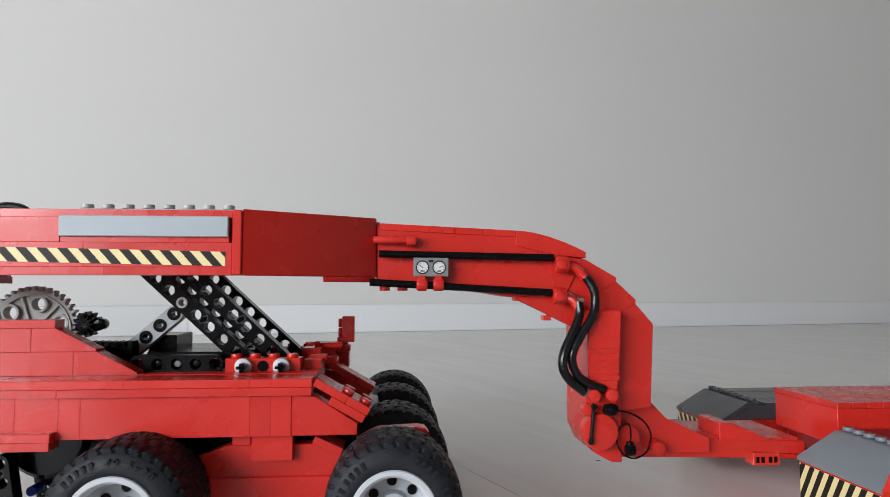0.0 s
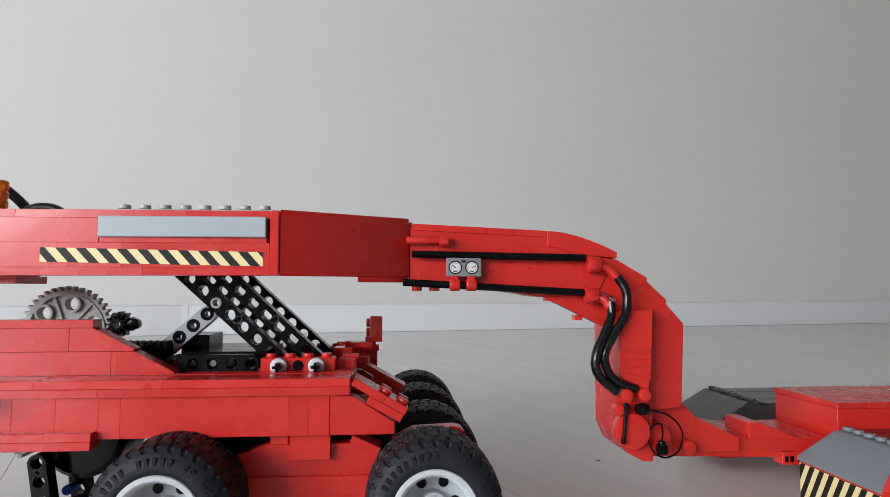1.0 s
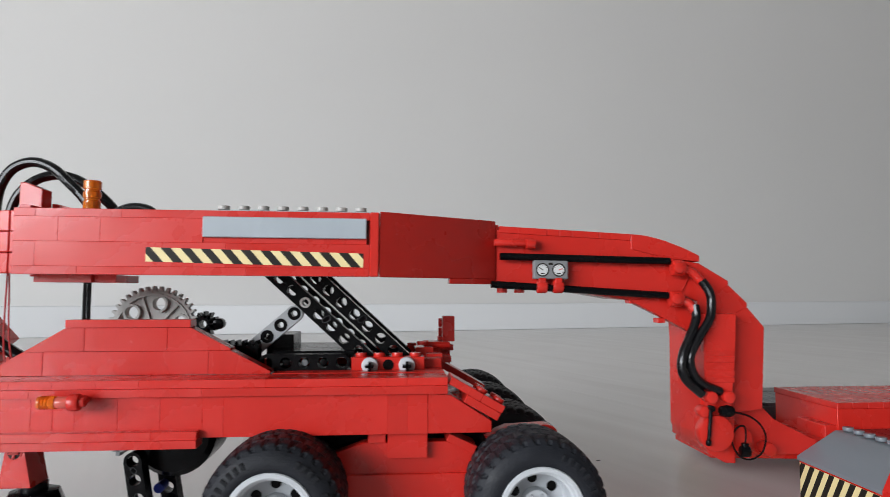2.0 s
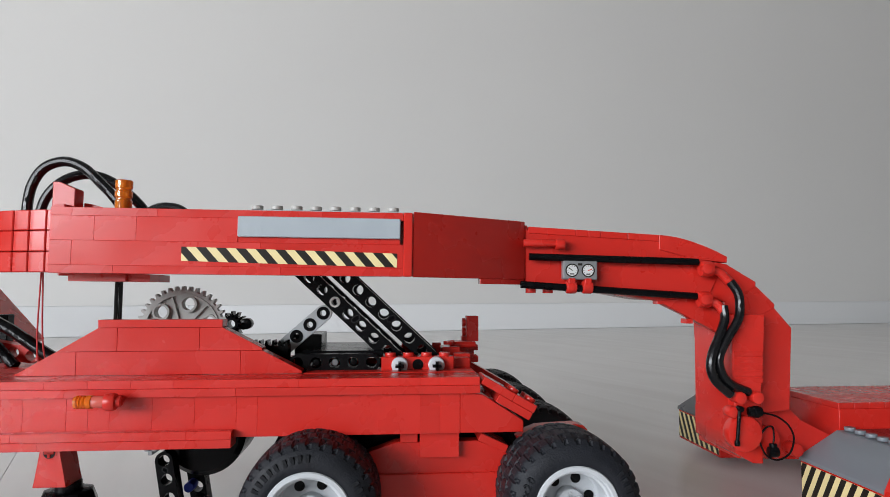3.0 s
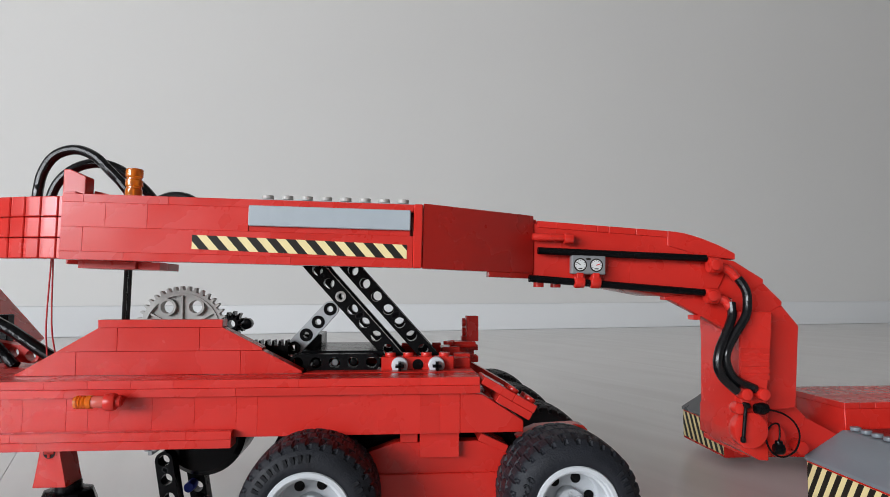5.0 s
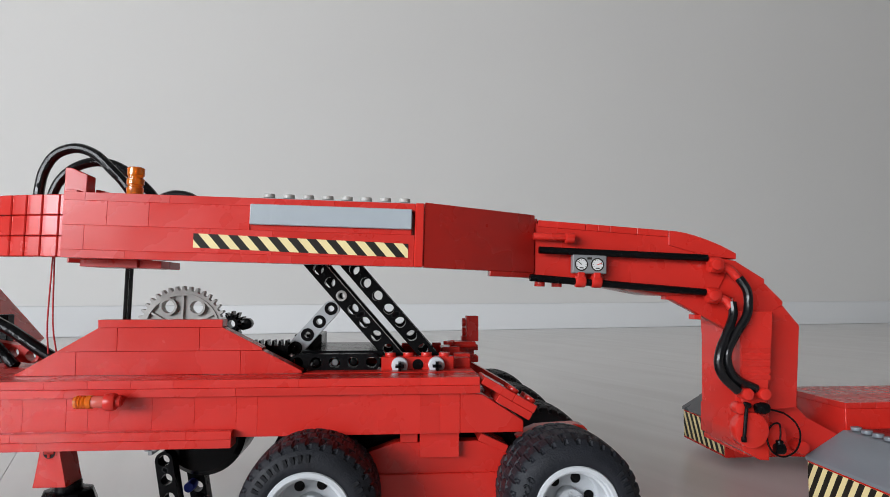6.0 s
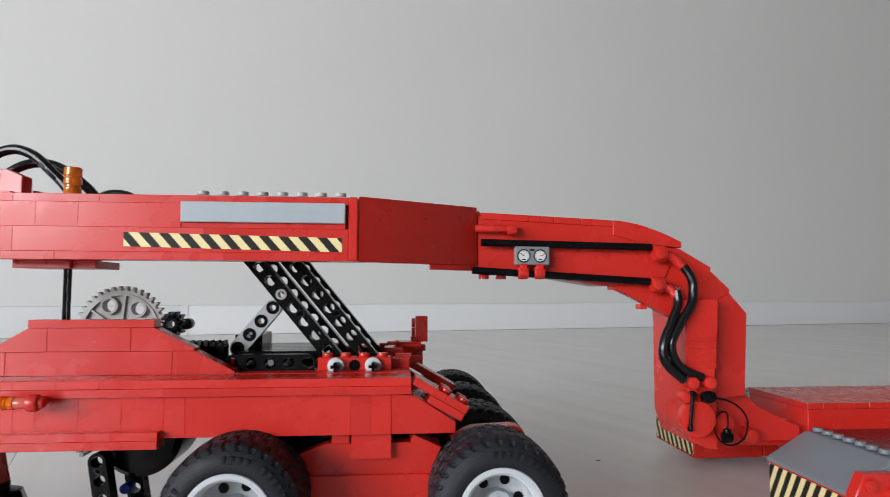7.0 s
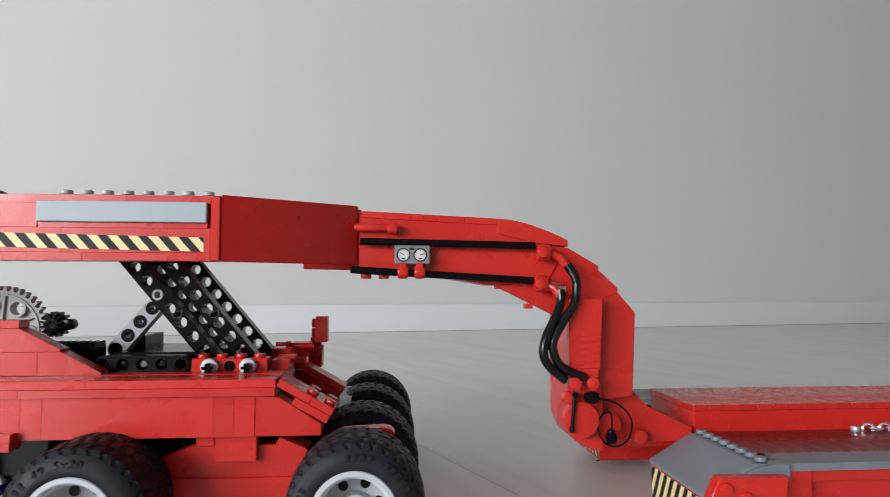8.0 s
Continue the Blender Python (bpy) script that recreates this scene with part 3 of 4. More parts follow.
def dolly_fittings():
    # marker lamp on the near side
    lamp = part("marker_lamp", rod(B(), (-105.0, 256.5, 59.0), "x", 3.3, 4.4, 24, 1.0), RED, dolly, "red holder of a small lamp")
    part("lamp_stem", rod(B(), (-102.6, 256.5, 59.0), "x", 2.0, 3, 16, 0.3), RED, lamp)
    part("lamp_bracket", rod(B(), (-104.5, 260.5, 59.0), "y", 1.8, 8.5, 16), RED, lamp)
    bm = rod(B(), (-109.6, 256.5, 59.0), "x", 2.2, 5, 20, 0.3)
    part("lamp_collar", bm, COLLAR, lamp, "clear red collar")
    bm = ring(B(), (-114.6, 256.5, 59.0), [(0.3, -3.2), (2.4, -3.2), (2.6, -2.2), (2.2, -1.6), (2.6, -1.0), (2.2, -0.4), (2.6, 0.2), (2.2, 0.8), (2.6, 1.4), (2.5, 3.0), (0.3, 3.0)], 24, "x")
    part("lens", bm, AMBER, lamp, "clear orange lens")
    # support jack with a black round foot
    jack = part("support_jack", prism(B(), [(-135.4, 41.5), (-128.4, 41.5), (-128.4, 37.5), (-125.2, 24.6), (-138.0, 24.6), (-135.4, 37.5)], 268, 281, 0.3), RED, dolly)
    part("pin_hole", ring(B(), (-131.9, 267.8, 38.0), [(2.9, -0.1), (2.3, -0.1), (2.3, 0.8), (2.9, 0.8)], 20), RED, jack)
    part("pin_hole", rod(B(), (-131.9, 267.9, 38.0), "y", 2.3, 0.4, 20), BLACK, jack)
    part("axle_cross", box(box(B(), -133.7, -130.1, 267.1, 268, 37.5, 38.5, 0.1), -132.4, -131.4, 267.1, 268, 36.2, 39.8, 0.1), RED, jack)
    part("foot", rod(rod(B(), (-128.6, 277, 18.6), "z", 11.5, 5.4, 8, 0.4, 9.4), (-128.6, 277, 22.6), "z", 5, 4, 20), BLACK, jack, "black eight-sided foot")
    # black drive parts under the belly
    part("drive_housing", ring(B(), (-84, 318, 36.5), [(2, -16), (16, -16), (18.5, -13), (18.5, 13), (16, 16), (2, 16)], 40), BLACK, dolly)
    part("drive_frame", liftarm(B(), (-97.0, 28), (-93, 4.3), 292, 299), BLACK, dolly, smooth=40)
    part("drive_frame", liftarm(B(), (-91, 27), (-87, 3.3), 312, 319), BLACK, dolly, smooth=40)
    part("axle_cross", box(box(B(), -103.0, -98.2, 286, 300, 33.4, 35.1, 0.2), -101.5, -99.7, 286, 300, 31.8, 36.6, 0.2), GREY, dolly)
    part("pin", rod(B(), (-90.0, 308, 13), "y", 2.2, 8, 16, 0.3), BLUE, dolly, "blue connector pin")
    # sloping red cheek, hose and perforated arm in front of the cab end
    bm = box(B(), -3, 3, 337, 372, -30, 30, 0.4)
    bm.transform(Matrix.Translation((-210, 0, 95)) @ Matrix.Rotation(radians(-42), 4, "Y"))
    part("sloping_cheek", bm, RED, dolly)
    bm = liftarm(B(), (-200, 76), (-165.0, 69.5), 322, 329)
    part("perforated_beam", bm, RED, dolly, smooth=40)
    # black slab stands for the shaded interior below the cheek
    bm = box(B(), -226, -184, 330, 336, 66, 89, 0.4)
    part("carriage", bm, BLACK, dolly)
    part("hose", tube(B(), [(-216, 318, 101), (-203, 316, 98.5), (-191, 314, 93), (-180, 312, 87), (-170, 310, 82), (-156, 306, 74), (-140, 302, 66)], 2.7), BLACK, dolly, "black rubber hose")
    part("hose", tube(B(), [(-216, 328, 106), (-203, 324, 99), (-193, 321, 89), (-185, 319, 78), (-172, 316, 66)], 2.5), BLACK, dolly, "black rubber hose")


dolly_body()
bogie()
wheels()
lift_gear()
lift_arms()
rear_posts()
dolly_fittings()

# ---- the gooseneck that the dolly carries ----
neck = thing("toy_gooseneck", 90, YB, 40, "red plastic brick-built gooseneck beam with hazard stripes", "toy trailer")


def hazard(parent, x0, x1, z0, z1, y, count, drop=0.0, lean=0.9, flip=1):
    """A pale yellow sticker with dark slanting stripes, on a wall that faces -Y."""
    s = part("hazard_sticker", prism(B(), [(x0, z0 + drop), (x1, z0), (x1, z1), (x0, z1 + drop)], y - 0.12, y + 0.05, 0), YELLOW, parent, "yellow and black hazard sticker")
    h, w = z1 - z0, (x1 - x0) / count
    for k in range(-2, count + 2):
        a = x0 + (k + 0.05) * w
        top = [(a - flip * lean * h / 2, 1), (a + w * 0.5 - flip * lean * h / 2, 1)]
        bot = [(a + w * 0.5 + flip * lean * h / 2, 0), (a + flip * lean * h / 2, 0)]
        pts = []
        for x, v in top + bot:
            pts.append((x, v))
        # clip the slanting bar to the sticker's ends
        poly = pts
        for lim, keep in ((x0, 1), (x1, -1)):
            out = []
            for i in range(len(poly)):
                p, q = poly[i], poly[(i + 1) % len(poly)]
                ip, iq = keep * (p[0] - lim) >= 0, keep * (q[0] - lim) >= 0
                if ip:
                    out.append(p)
                if ip != iq:
                    t = (lim - p[0]) / (q[0] - p[0])
                    out.append((lim, p[1] + t * (q[1] - p[1])))
            poly = out
            if not poly:
                break
        if len(poly) < 3:
            continue
        f = [(x, z0 + v * h + drop * (x1 - x) / (x1 - x0)) for x, v in poly]
        part("stripe", prism(B(), f, y - 0.2, y - 0.11, 0), STRIPE, s)
    return s


def boom():
    n = neck
    for side in (0, 1):
        def ys(a, b):
            return (a, b) if side == 0 else (2 * YB - b, 2 * YB - a)
        if side:
            part("beam_side", box(B(), -199.5, -59.4, *ys(262, 270), 110, 132, 0.4), RED, n)
            continue
        course("brick", n, [-199.5, -183.0, -167.2, -128.4], *ys(262, 270), 119.4, 129.0, RED)
        course("brick", n, [-128.4, -64.4], *ys(262.4, 270), 119.4, 129.0, RED)
        course("brick", n, [-199.5, -191.2, -119.5, -63.2], *ys(262, 270), 109.8, 119.4, RED)
        course("plate", n, [-199.5, -175.5, -111.5, -63.2], *ys(262, 270), 106.6, 109.8, RED)
        course("plate", n, [-199.5, -191.5, -159.5, -95.5, -63.2], *ys(262, 270), 129.0, 132.2, RED)
        part("pillar", box(B(), -63.1, -59.4, *ys(261.6, 270), 106.6, 132.4, 0.4), RED, n)
    part("grey_tile", box(B(), -128.3, -64.4, 260.6, 262.5, 121.6, 129.7, 0.3), PLATE, n, "long plain bluish grey tile")
    hazard(n, -149.8, -65.6, 110.2, 115.8, 261.95, 11, 1.6)
    part("beam_core", box(B(), -199, -60, 269.5, 352, 110.2, 130.6, 0.4), RED, n)
    for k in range(8):
        stud("stud", n, -123.4 + 8 * k, 273.5, 133.8, OLDGREY)
    part("plate", box(B(), -125, -60, 270.1, 278, 130.2, 133.5, 0.2), GREY, n)
    # rounded front end of turned bricks, in three courses
    x, y, a = -199.6, 262.2, radians(17)
    for k in range(5):
        for r in range(3):
            for far_side in (0, 1):
                bm = box(box(B(), -7.9, 0, 0.6, 9, 106.9 + 8.2 * r, 106.8 + 8.2 * (r + 1) - 0.25, 0.2), -7.9, -1.9, 0, 5, 106.8 + 8.2 * r, 106.8 + 8.2 * (r + 1) - 0.25, 0.35)
                bm.transform(Matrix.Translation((x, y, 0)) @ Matrix.Rotation(-a, 4, "Z"))
                if far_side:
                    bm.transform(Matrix.Translation((0, 2 * YB, 0)) @ Matrix.Diagonal((1, -1, 1, 1)))
                part("brick", bm, RED, n)
        x, y = x - 8 * math.cos(a), y + 8 * math.sin(a)
        a += radians(3)
    slab(nose := B(), [(-199, 270.5), (-228, 283), (-240, 298), (-240, 324), (-228, 339), (-199, 351.5)], 110, 130.4, 0.3)
    part("beam_core", nose, RED, n)
    # plates hung below the beam
    for a0, a1, y0 in ((-199, -188, 277), (-187.8, -176, 276), (-175.8, -167, 278)):
        piece("plate", n, a0, a1, y0, y0 + 24, 103.6, 106.7, RED)
    # tapering part between the wide beam and the narrow neck
    part("tapered_panel", slab(B(), [(-59.2, 262.4), (-7.4, 292.6), (-7.4, 300), (-59.2, 270)], 106.5, 132.9, 0.3), RED, n, "smooth dark red tapering panel")
    part("beam_core", slab(B(), [(-59.2, 270.2), (-7.6, 300.2), (-7.6, 329), (-59.2, 359)], 110, 132.6, 0.3), RED, n)
    part("plate", slab(B(), [(-29.4, 280.2), (-7.6, 292.9), (-7.6, 300), (-29.4, 288)], 104.2, 106.5, 0.2), RED, n)
    part("end_plate", box(B(), -7.3, -5.8, 294.5, 330, 105.4, 131.4, 0.2), RED, n)


def gooseneck():
    n = neck
    y0, y1 = 293.6, 328.4
    part("neck_beam", prism(B(), [(-7, 105), (-7, 129.4), (57, 126.2), (74, 121), (86, 112), (80, 100), (54.8, 97.4), (30, 101.5)], y0, y1, 0.4), RED, n)
    # cover plates along the top edge
    xs = [-5.6, 16.5, 22.4, 28.2, 41.0, 56.0]
    for a, b in zip(xs, xs[1:]):
        za, zb = 130.8 - (a + 7) * 0.046, 130.8 - (b + 7) * 0.046
        part("cover_plate", prism(B(), [(a + .06, za - 3), (b - .06, zb - 3), (b - .06, zb), (a + .06, za)], y0 - 0.6, y1 + 0.6, 0.2), RED, n)
    part("curved_slope", prism(B(), [(56.1, 121), (56.1, 127.9), (60, 127.6), (64, 127.0), (68, 126.1), (72, 125.0), (76, 123.6), (80, 122.1), (84, 120.4), (88.6, 118.2), (88.6, 115.4), (72, 117)], y0 - 0.6, y1 + 0.6, 0.2), RED, n)
    yo = 294.6
    part("neck_plate", prism(B(), [(74, 117), (89, 114.8), (103.4, 106.5), (103.2, 104.2), (88, 97), (80, 100)], yo, 2 * YB - yo, 0.3), RED, n)
    part("neck_plate", prism(B(), [(88, 97.5), (103.4, 104.6), (112.4, 96.2), (112.2, 94.4), (100, 88), (88, 86)], yo, 2 * YB - yo, 0.3), RED, n)
    part("neck_plate", prism(B(), [(88, 87), (100, 88), (112, 94.6), (120.4, 85.0), (118.6, 47), (100, 45), (90, 50)], yo, 2 * YB - yo, 0.3), RED, n)
    # underside of the bend, with small plates
    part("bend_plate", prism(B(), [(54.8, 97.4), (80, 100), (90, 92), (88.6, 80.6), (74.5, 87.8)], 294.2, 300, 0.3), RED, n)
    for a in (57.5, 71):
        part("plate", box(B(), a - 2.2, a + 1.4, 294.4, 300, 97.4 - (a - 57.5) * 0.66 - 1.6, 97.4 - (a - 57.5) * 0.66 + 0.6, 0.2), RED, n)
    # upright leg
    part("leg", prism(B(), [(87.4, 84), (87.4, 36), (91, 27.6), (99, 23.4), (103.6, 23.2), (103.6, 52), (100.5, 56), (100.5, 86)], 291.8, 325, 0.4), RED, n)
    part("column", prism(B(), [(87.0, 55.5), (100.2, 55.5), (101.4, 72), (102.8, 91.6), (87.0, 91.6)], 286.6, 296, 0.5), RED, n)
    for z in (60.6, 63.6, 66.6, 69.6, 72.6):
        piece("rib", n, 87.4, 101.0, 286.2, 288.2, z, z + 2.2, RED)
    part("brick", box(B(), 88.6, 100.5, 288.6, 293, 44, 56.5, 0.3), RED, n)
    part("foot_plate", prism(B(), [(100, 52), (118.3, 51.5), (128.5, 40.5), (146, 32.2), (150, 31.0), (150, 24.2), (100, 24.2)], 302.5, 330, 0.3), RED, n)
    # low drawbar that goes between the trailer's wings
    part("drawbar", prism(B(), [(100, 24.4), (100, 40), (122, 46), (131, 39), (140, 29.2), (157, 29.2), (183, 28.4), (200, 27.4), (200, 21), (170, 23.4)], 306.6, 352, 0.4), RED, n)
    part("slope_brick", prism(B(), [(157, 29), (157, 36.8), (163, 36.8), (183, 28.6), (183, 28)], 306.3, 329, 0.3), RED, n)
    part("drawbar", prism(B(), [(100, 21.6), (100, 24.3), (170, 23.3), (198, 20.9), (198, 18.6), (170, 20)], 308, 348, 0.3), RED, n)
    for x in (185, 193):
        piece("tile", n, x - 4, x + 4, 307.5, 350, 27.6, 29.2, RED)
    part("plate", box(B(), 139, 156.6, 307, 350, 28.8, 30.4, 0.25), RED, n)
    br = part("pin_brick", box(B(), 173.4, 187, 306.2, 314, 16.4, 22.6, 0.3), RED, n)
    for x in (175.6, 178.2, 182.0, 184.6):
        part("pin_hole", box(B(), x - 0.8, x + 0.8, 305.9, 306.4, 17.8, 20.6, 0), BLACK, br)
    part("hub_disc", rod(B(), (106.3, 297.5, 34.0), "y", 5.8, 11.0, 36, 0.6), RED, n)
    part("hub_disc", rod(B(), (110.4, 298.2, 29.8), "y", 2.7, 10.0, 24, 0.6), RED, n)
    part("round_knob", rod(B(), (122.6, 299.4, 28.0), "y", 3.2, 8.0, 24, 0.8), RED, n)


def neck_fittings():
    n = neck
    y = 289.0
    part("pipe", tube(B(), [(-6, y, 116.7), (34, y, 116.0), (72.5, y, 115.3)], 1.65), BLACK, n, "thin black pipe")
    part("pipe", tube(B(), [(-10, y, 104.2), (20, y, 102.5), (71.6, y, 99.6)], 1.65), BLACK, n, "thin black pipe")
    part("rod_stub", rod(rod(B(), (-1, y + 1, 123.0), "x", 1.7, 15, 18, 0.2), (8.2, y + 1, 122.6), "x", 2.4, 4.2, 20, 0.3), RED, n)
    # pressure gauges on a slanting grey tile
    g = part("gauge_panel", box(B(), 9.3, 24.9, 287.80, 291.90, 106.7, 115.2, 0.4), DIALGREY, n, "grey tile with two printed pressure gauges")
    for cx, na in ((13.2, 215), (20.6, 340)):
        part("dial_rim", rod(B(), (cx, 287.85, 110.8), "y", 3.05, 0.3, 32), STRIPE, g)
        dl = part("dial", rod(B(), (cx, 287.72, 110.8), "y", 2.45, 0.25, 32), WHITE, g, "white dial")
        bm = box(B(), -0.2, 1.9, 287.45, 287.58, -0.18, 0.18, 0)
        bm.transform(Matrix.Translation((cx, 0, 110.8)) @ Matrix.Rotation(radians(na), 4, "Y"))
        part("needle", bm, STRIPE if na < 300 else RED, g)
        part("dial_print", box(B(), cx - 0.9, cx + 0.9, 287.45, 287.58, 108.9, 109.4, 0), STRIPE, g)
        for k in range(9):
            t = radians(-30 + 30 * k)
            tk = box(B(), 1.8, 2.3, 287.45, 287.58, -0.09, 0.09, 0)
            tk.transform(Matrix.Translation((cx, 0, 110.8)) @ Matrix.Rotation(-t, 4, "Y"))
            part("tick", tk, STRIPE, g)
    part("gauge_mark", box(B(), 15.9, 17.9, 287.60, 287.82, 113.0, 114.0, 0), STRIPE, g)
    for cx in (13.0, 20.4):
        c = part("clip", rod(B(), (cx, y, 103.2), "x", 2.9, 4.8, 22, 0.8), RED, n)
        part("clip_neck", box(B(), cx - 1.6, cx + 1.6, 286.5, 292, 104.5, 107.2, 0.4), RED, c)
    for x in (-3.5, 4.5):
        part("stud", rod(B(), (x, 298, 102.4), "z", 2.4, 4.0, 18, 0.2), RED, n)
    # elbows and hoses at the bend
    for x, z in ((75.6, 112.2), (74.4, 98.2)):
        e = part("hose_union", rod(B(), (x + 0.4, 288.4, z), "x", 3.7, 6.2, 22, 1.2), RED, n)
        part("union_knob", rod(B(), (x - 0.4, 286.2, z), "y", 2.6, 4.0, 20, 0.9), RED, e)
    part("elbow", tube(B(), [(78, 289, 111.8), (82.5, 288.5, 110.6), (86.4, 287.5, 106.4)], 2.0), RED, n)
    part("elbow", tube(B(), [(77, 289, 97.4), (80.5, 287.5, 96.2), (82.8, 286.5, 92.8)], 2.0), RED, n)
    part("hose", tube(B(), [(86.6, 287, 106.6), (89.6, 286, 101.5), (90.2, 285.4, 96), (88.6, 284.4, 89), (82.6, 283.2, 80.4), (78.6, 282.8, 72), (80.4, 283.2, 64.6), (85.6, 284.4, 60.0), (94.0, 286.5, 56.6)], 2.05), HOSE, n, "shiny black rubber hose")
    part("hose", tube(B(), [(83.0, 286.6, 95.4), (82.8, 285.4, 89), (78.8, 283.4, 81), (75.2, 282.2, 74), (74.2, 281.8, 67.6), (77.0, 282.6, 62.0), (84.6, 284.8, 55.8)], 2.05), HOSE, n, "shiny black rubber hose")
    for x in (88.8, 96.9):
        part("round_knob", rod(B(), (x, 286.4, 54.4), "y", 2.7, 7, 22, 0.5), RED, n)
    # round cover, lever and control cable
    part("round_cover", rod(B(), (92.0, 288.6, 38.0), "y", 8.0, 5.6, 40, 0.5), RED, n)
    part("round_knob", rod(B(), (86.2, 287.5, 47.8), "y", 2.6, 6, 20, 0.8), RED, n)
    part("lever", rod(rod(rod(B(), (87.8, 284.2, 42.0), (0.09, 0, 1), 0.8, 15.4, 12), (88.6, 284.2, 49.6), "y", 1.3, 3.5, 14, 0.3), (87.1, 284.2, 34.4), "z", 1.2, 2.4, 14, 0.4), BLACK, n)
    part("cable_joint", rod(rod(B(), (96.4, 285.6, 48.0), "x", 2.3, 6.4, 20, 1.0), (96.6, 285.4, 48.0), "x", 2.7, 3.2, 20, 0.8), BLACK, n)
    part("cable_joint", rod(rod(B(), (105.8, 287.6, 29.6), "x", 2.5, 4.4, 20, 0.8), (105.8, 287.6, 31.6), "z", 1.7, 3.6, 16, 0.4), BLACK, n)
    part("control_cable", tube(B(), [(99.2, 285.4, 47.6), (103.4, 285.2, 46.8), (107.8, 285.4, 45.2), (112.6, 286, 41.4), (115.0, 286.4, 36.0), (113.4, 286.8, 29.4), (108.4, 287.2, 26.2), (103.6, 287.4, 27.2), (100.6, 287.4, 31.0), (99.6, 287.2, 36.0), (102.0, 287.2, 40.2), (105.4, 287.2, 40.8), (106.2, 287.4, 36.4), (105.8, 287.6, 32.6)], 0.42, 8), BLACK, n, "thin black cable")


def boom_top():
    """Block, beacon and hoses on the front end of the beam, and the lines that hang from it."""
    n = neck
    b = part("headboard", prism(B(), [(-214.2, 130.4), (-214.2, 146.6), (-211.5, 146.6), (-204.8, 143.8), (-204.8, 130.4)], 292, 300.2, 0.3), RED, n)
    part("slope_brick", prism(B(), [(-204.6, 130.4), (-204.6, 138.6), (-201, 138), (-186, 134.0), (-186, 130.4)], 300, 316, 0.3), RED, n)
    piece("plate", n, -209.5, -205, 284, 292, 130.6, 136, RED)
    bc = part("beacon", ring(B(), (-187.6, 300, 142.4), [(0.2, -7), (3.2, -7), (3.6, -5.6), (3.6, -2.6), (3.2, -2.2), (3.2, -1.4), (3.7, -1.0), (3.7, 1.4), (3.2, 1.8), (3.2, 2.6), (3.7, 3.0), (3.7, 6.2), (3.3, 6.6), (0.2, 6.6)], 28, "z"), AMBER, n, "clear orange beacon of stacked round bricks")
    part("beacon_base", rod(B(), (-187.6, 300, 132.6), "z", 3.0, 7, 20), RED, bc)
    part("hose", tube(B(), [(-233.2, 309, 128), (-233.4, 309, 138), (-231.6, 309, 148), (-226.6, 309, 155.6), (-218.2, 309, 158.6), (-209.6, 309, 156.0), (-201.8, 309, 149.0), (-194.6, 309, 141.4), (-186, 309, 129)], 2.3), HOSE, n, "black rubber hose in a loop")
    part("hose", tube(B(), [(-235.6, 322, 128), (-234.8, 322, 135), (-231.6, 322, 144.4), (-225.0, 322, 151.4), (-216.0, 322, 154.8), (-206.9, 322, 153.8), (-198.6, 322, 149.4), (-189.0, 322, 141.0), (-180, 322, 129)], 2.3), HOSE, n, "black rubber hose in a loop")
    part("hose", tube(B(), [(-181, 300, 132.0), (-174, 300, 136.6), (-168, 300, 137.6), (-162, 300, 136.0), (-156, 300, 130)], 1.9), HOSE, n, "black rubber hose")
    part("hose", tube(B(), [(-262, 306, 130), (-246, 306, 131.6), (-231, 309, 130.4)], 2.0), HOSE, n, "black rubber hose")
    part("hanging_cable", tube(tube(B(), [(-188.6, 299, 108), (-188.6, 299, 70)], 0.85, 10, 2), [(-187.2, 300, 108), (-187.2, 300, 70)], 0.85, 10, 2), HOSE, n, "pair of thin black cables")
    part("string", tube(tube(B(), [(-213.6, 285, 107.5), (-215.6, 288, 80), (-216.4, 292, 66.5)], 0.35, 6, 3), [(-213.2, 285.6, 107.5), (-213.4, 288, 80), (-213.0, 292, 66.5)], 0.35, 6, 3), STRING, n, "thin red string")


boom()
gooseneck()
neck_fittings()
boom_top()

# ---- the low trailer ----
YT = 341.0
trailer = thing("toy_trailer", 300, YC, 0, "red plastic brick-built low trailer with grey wings", "toy trailer")


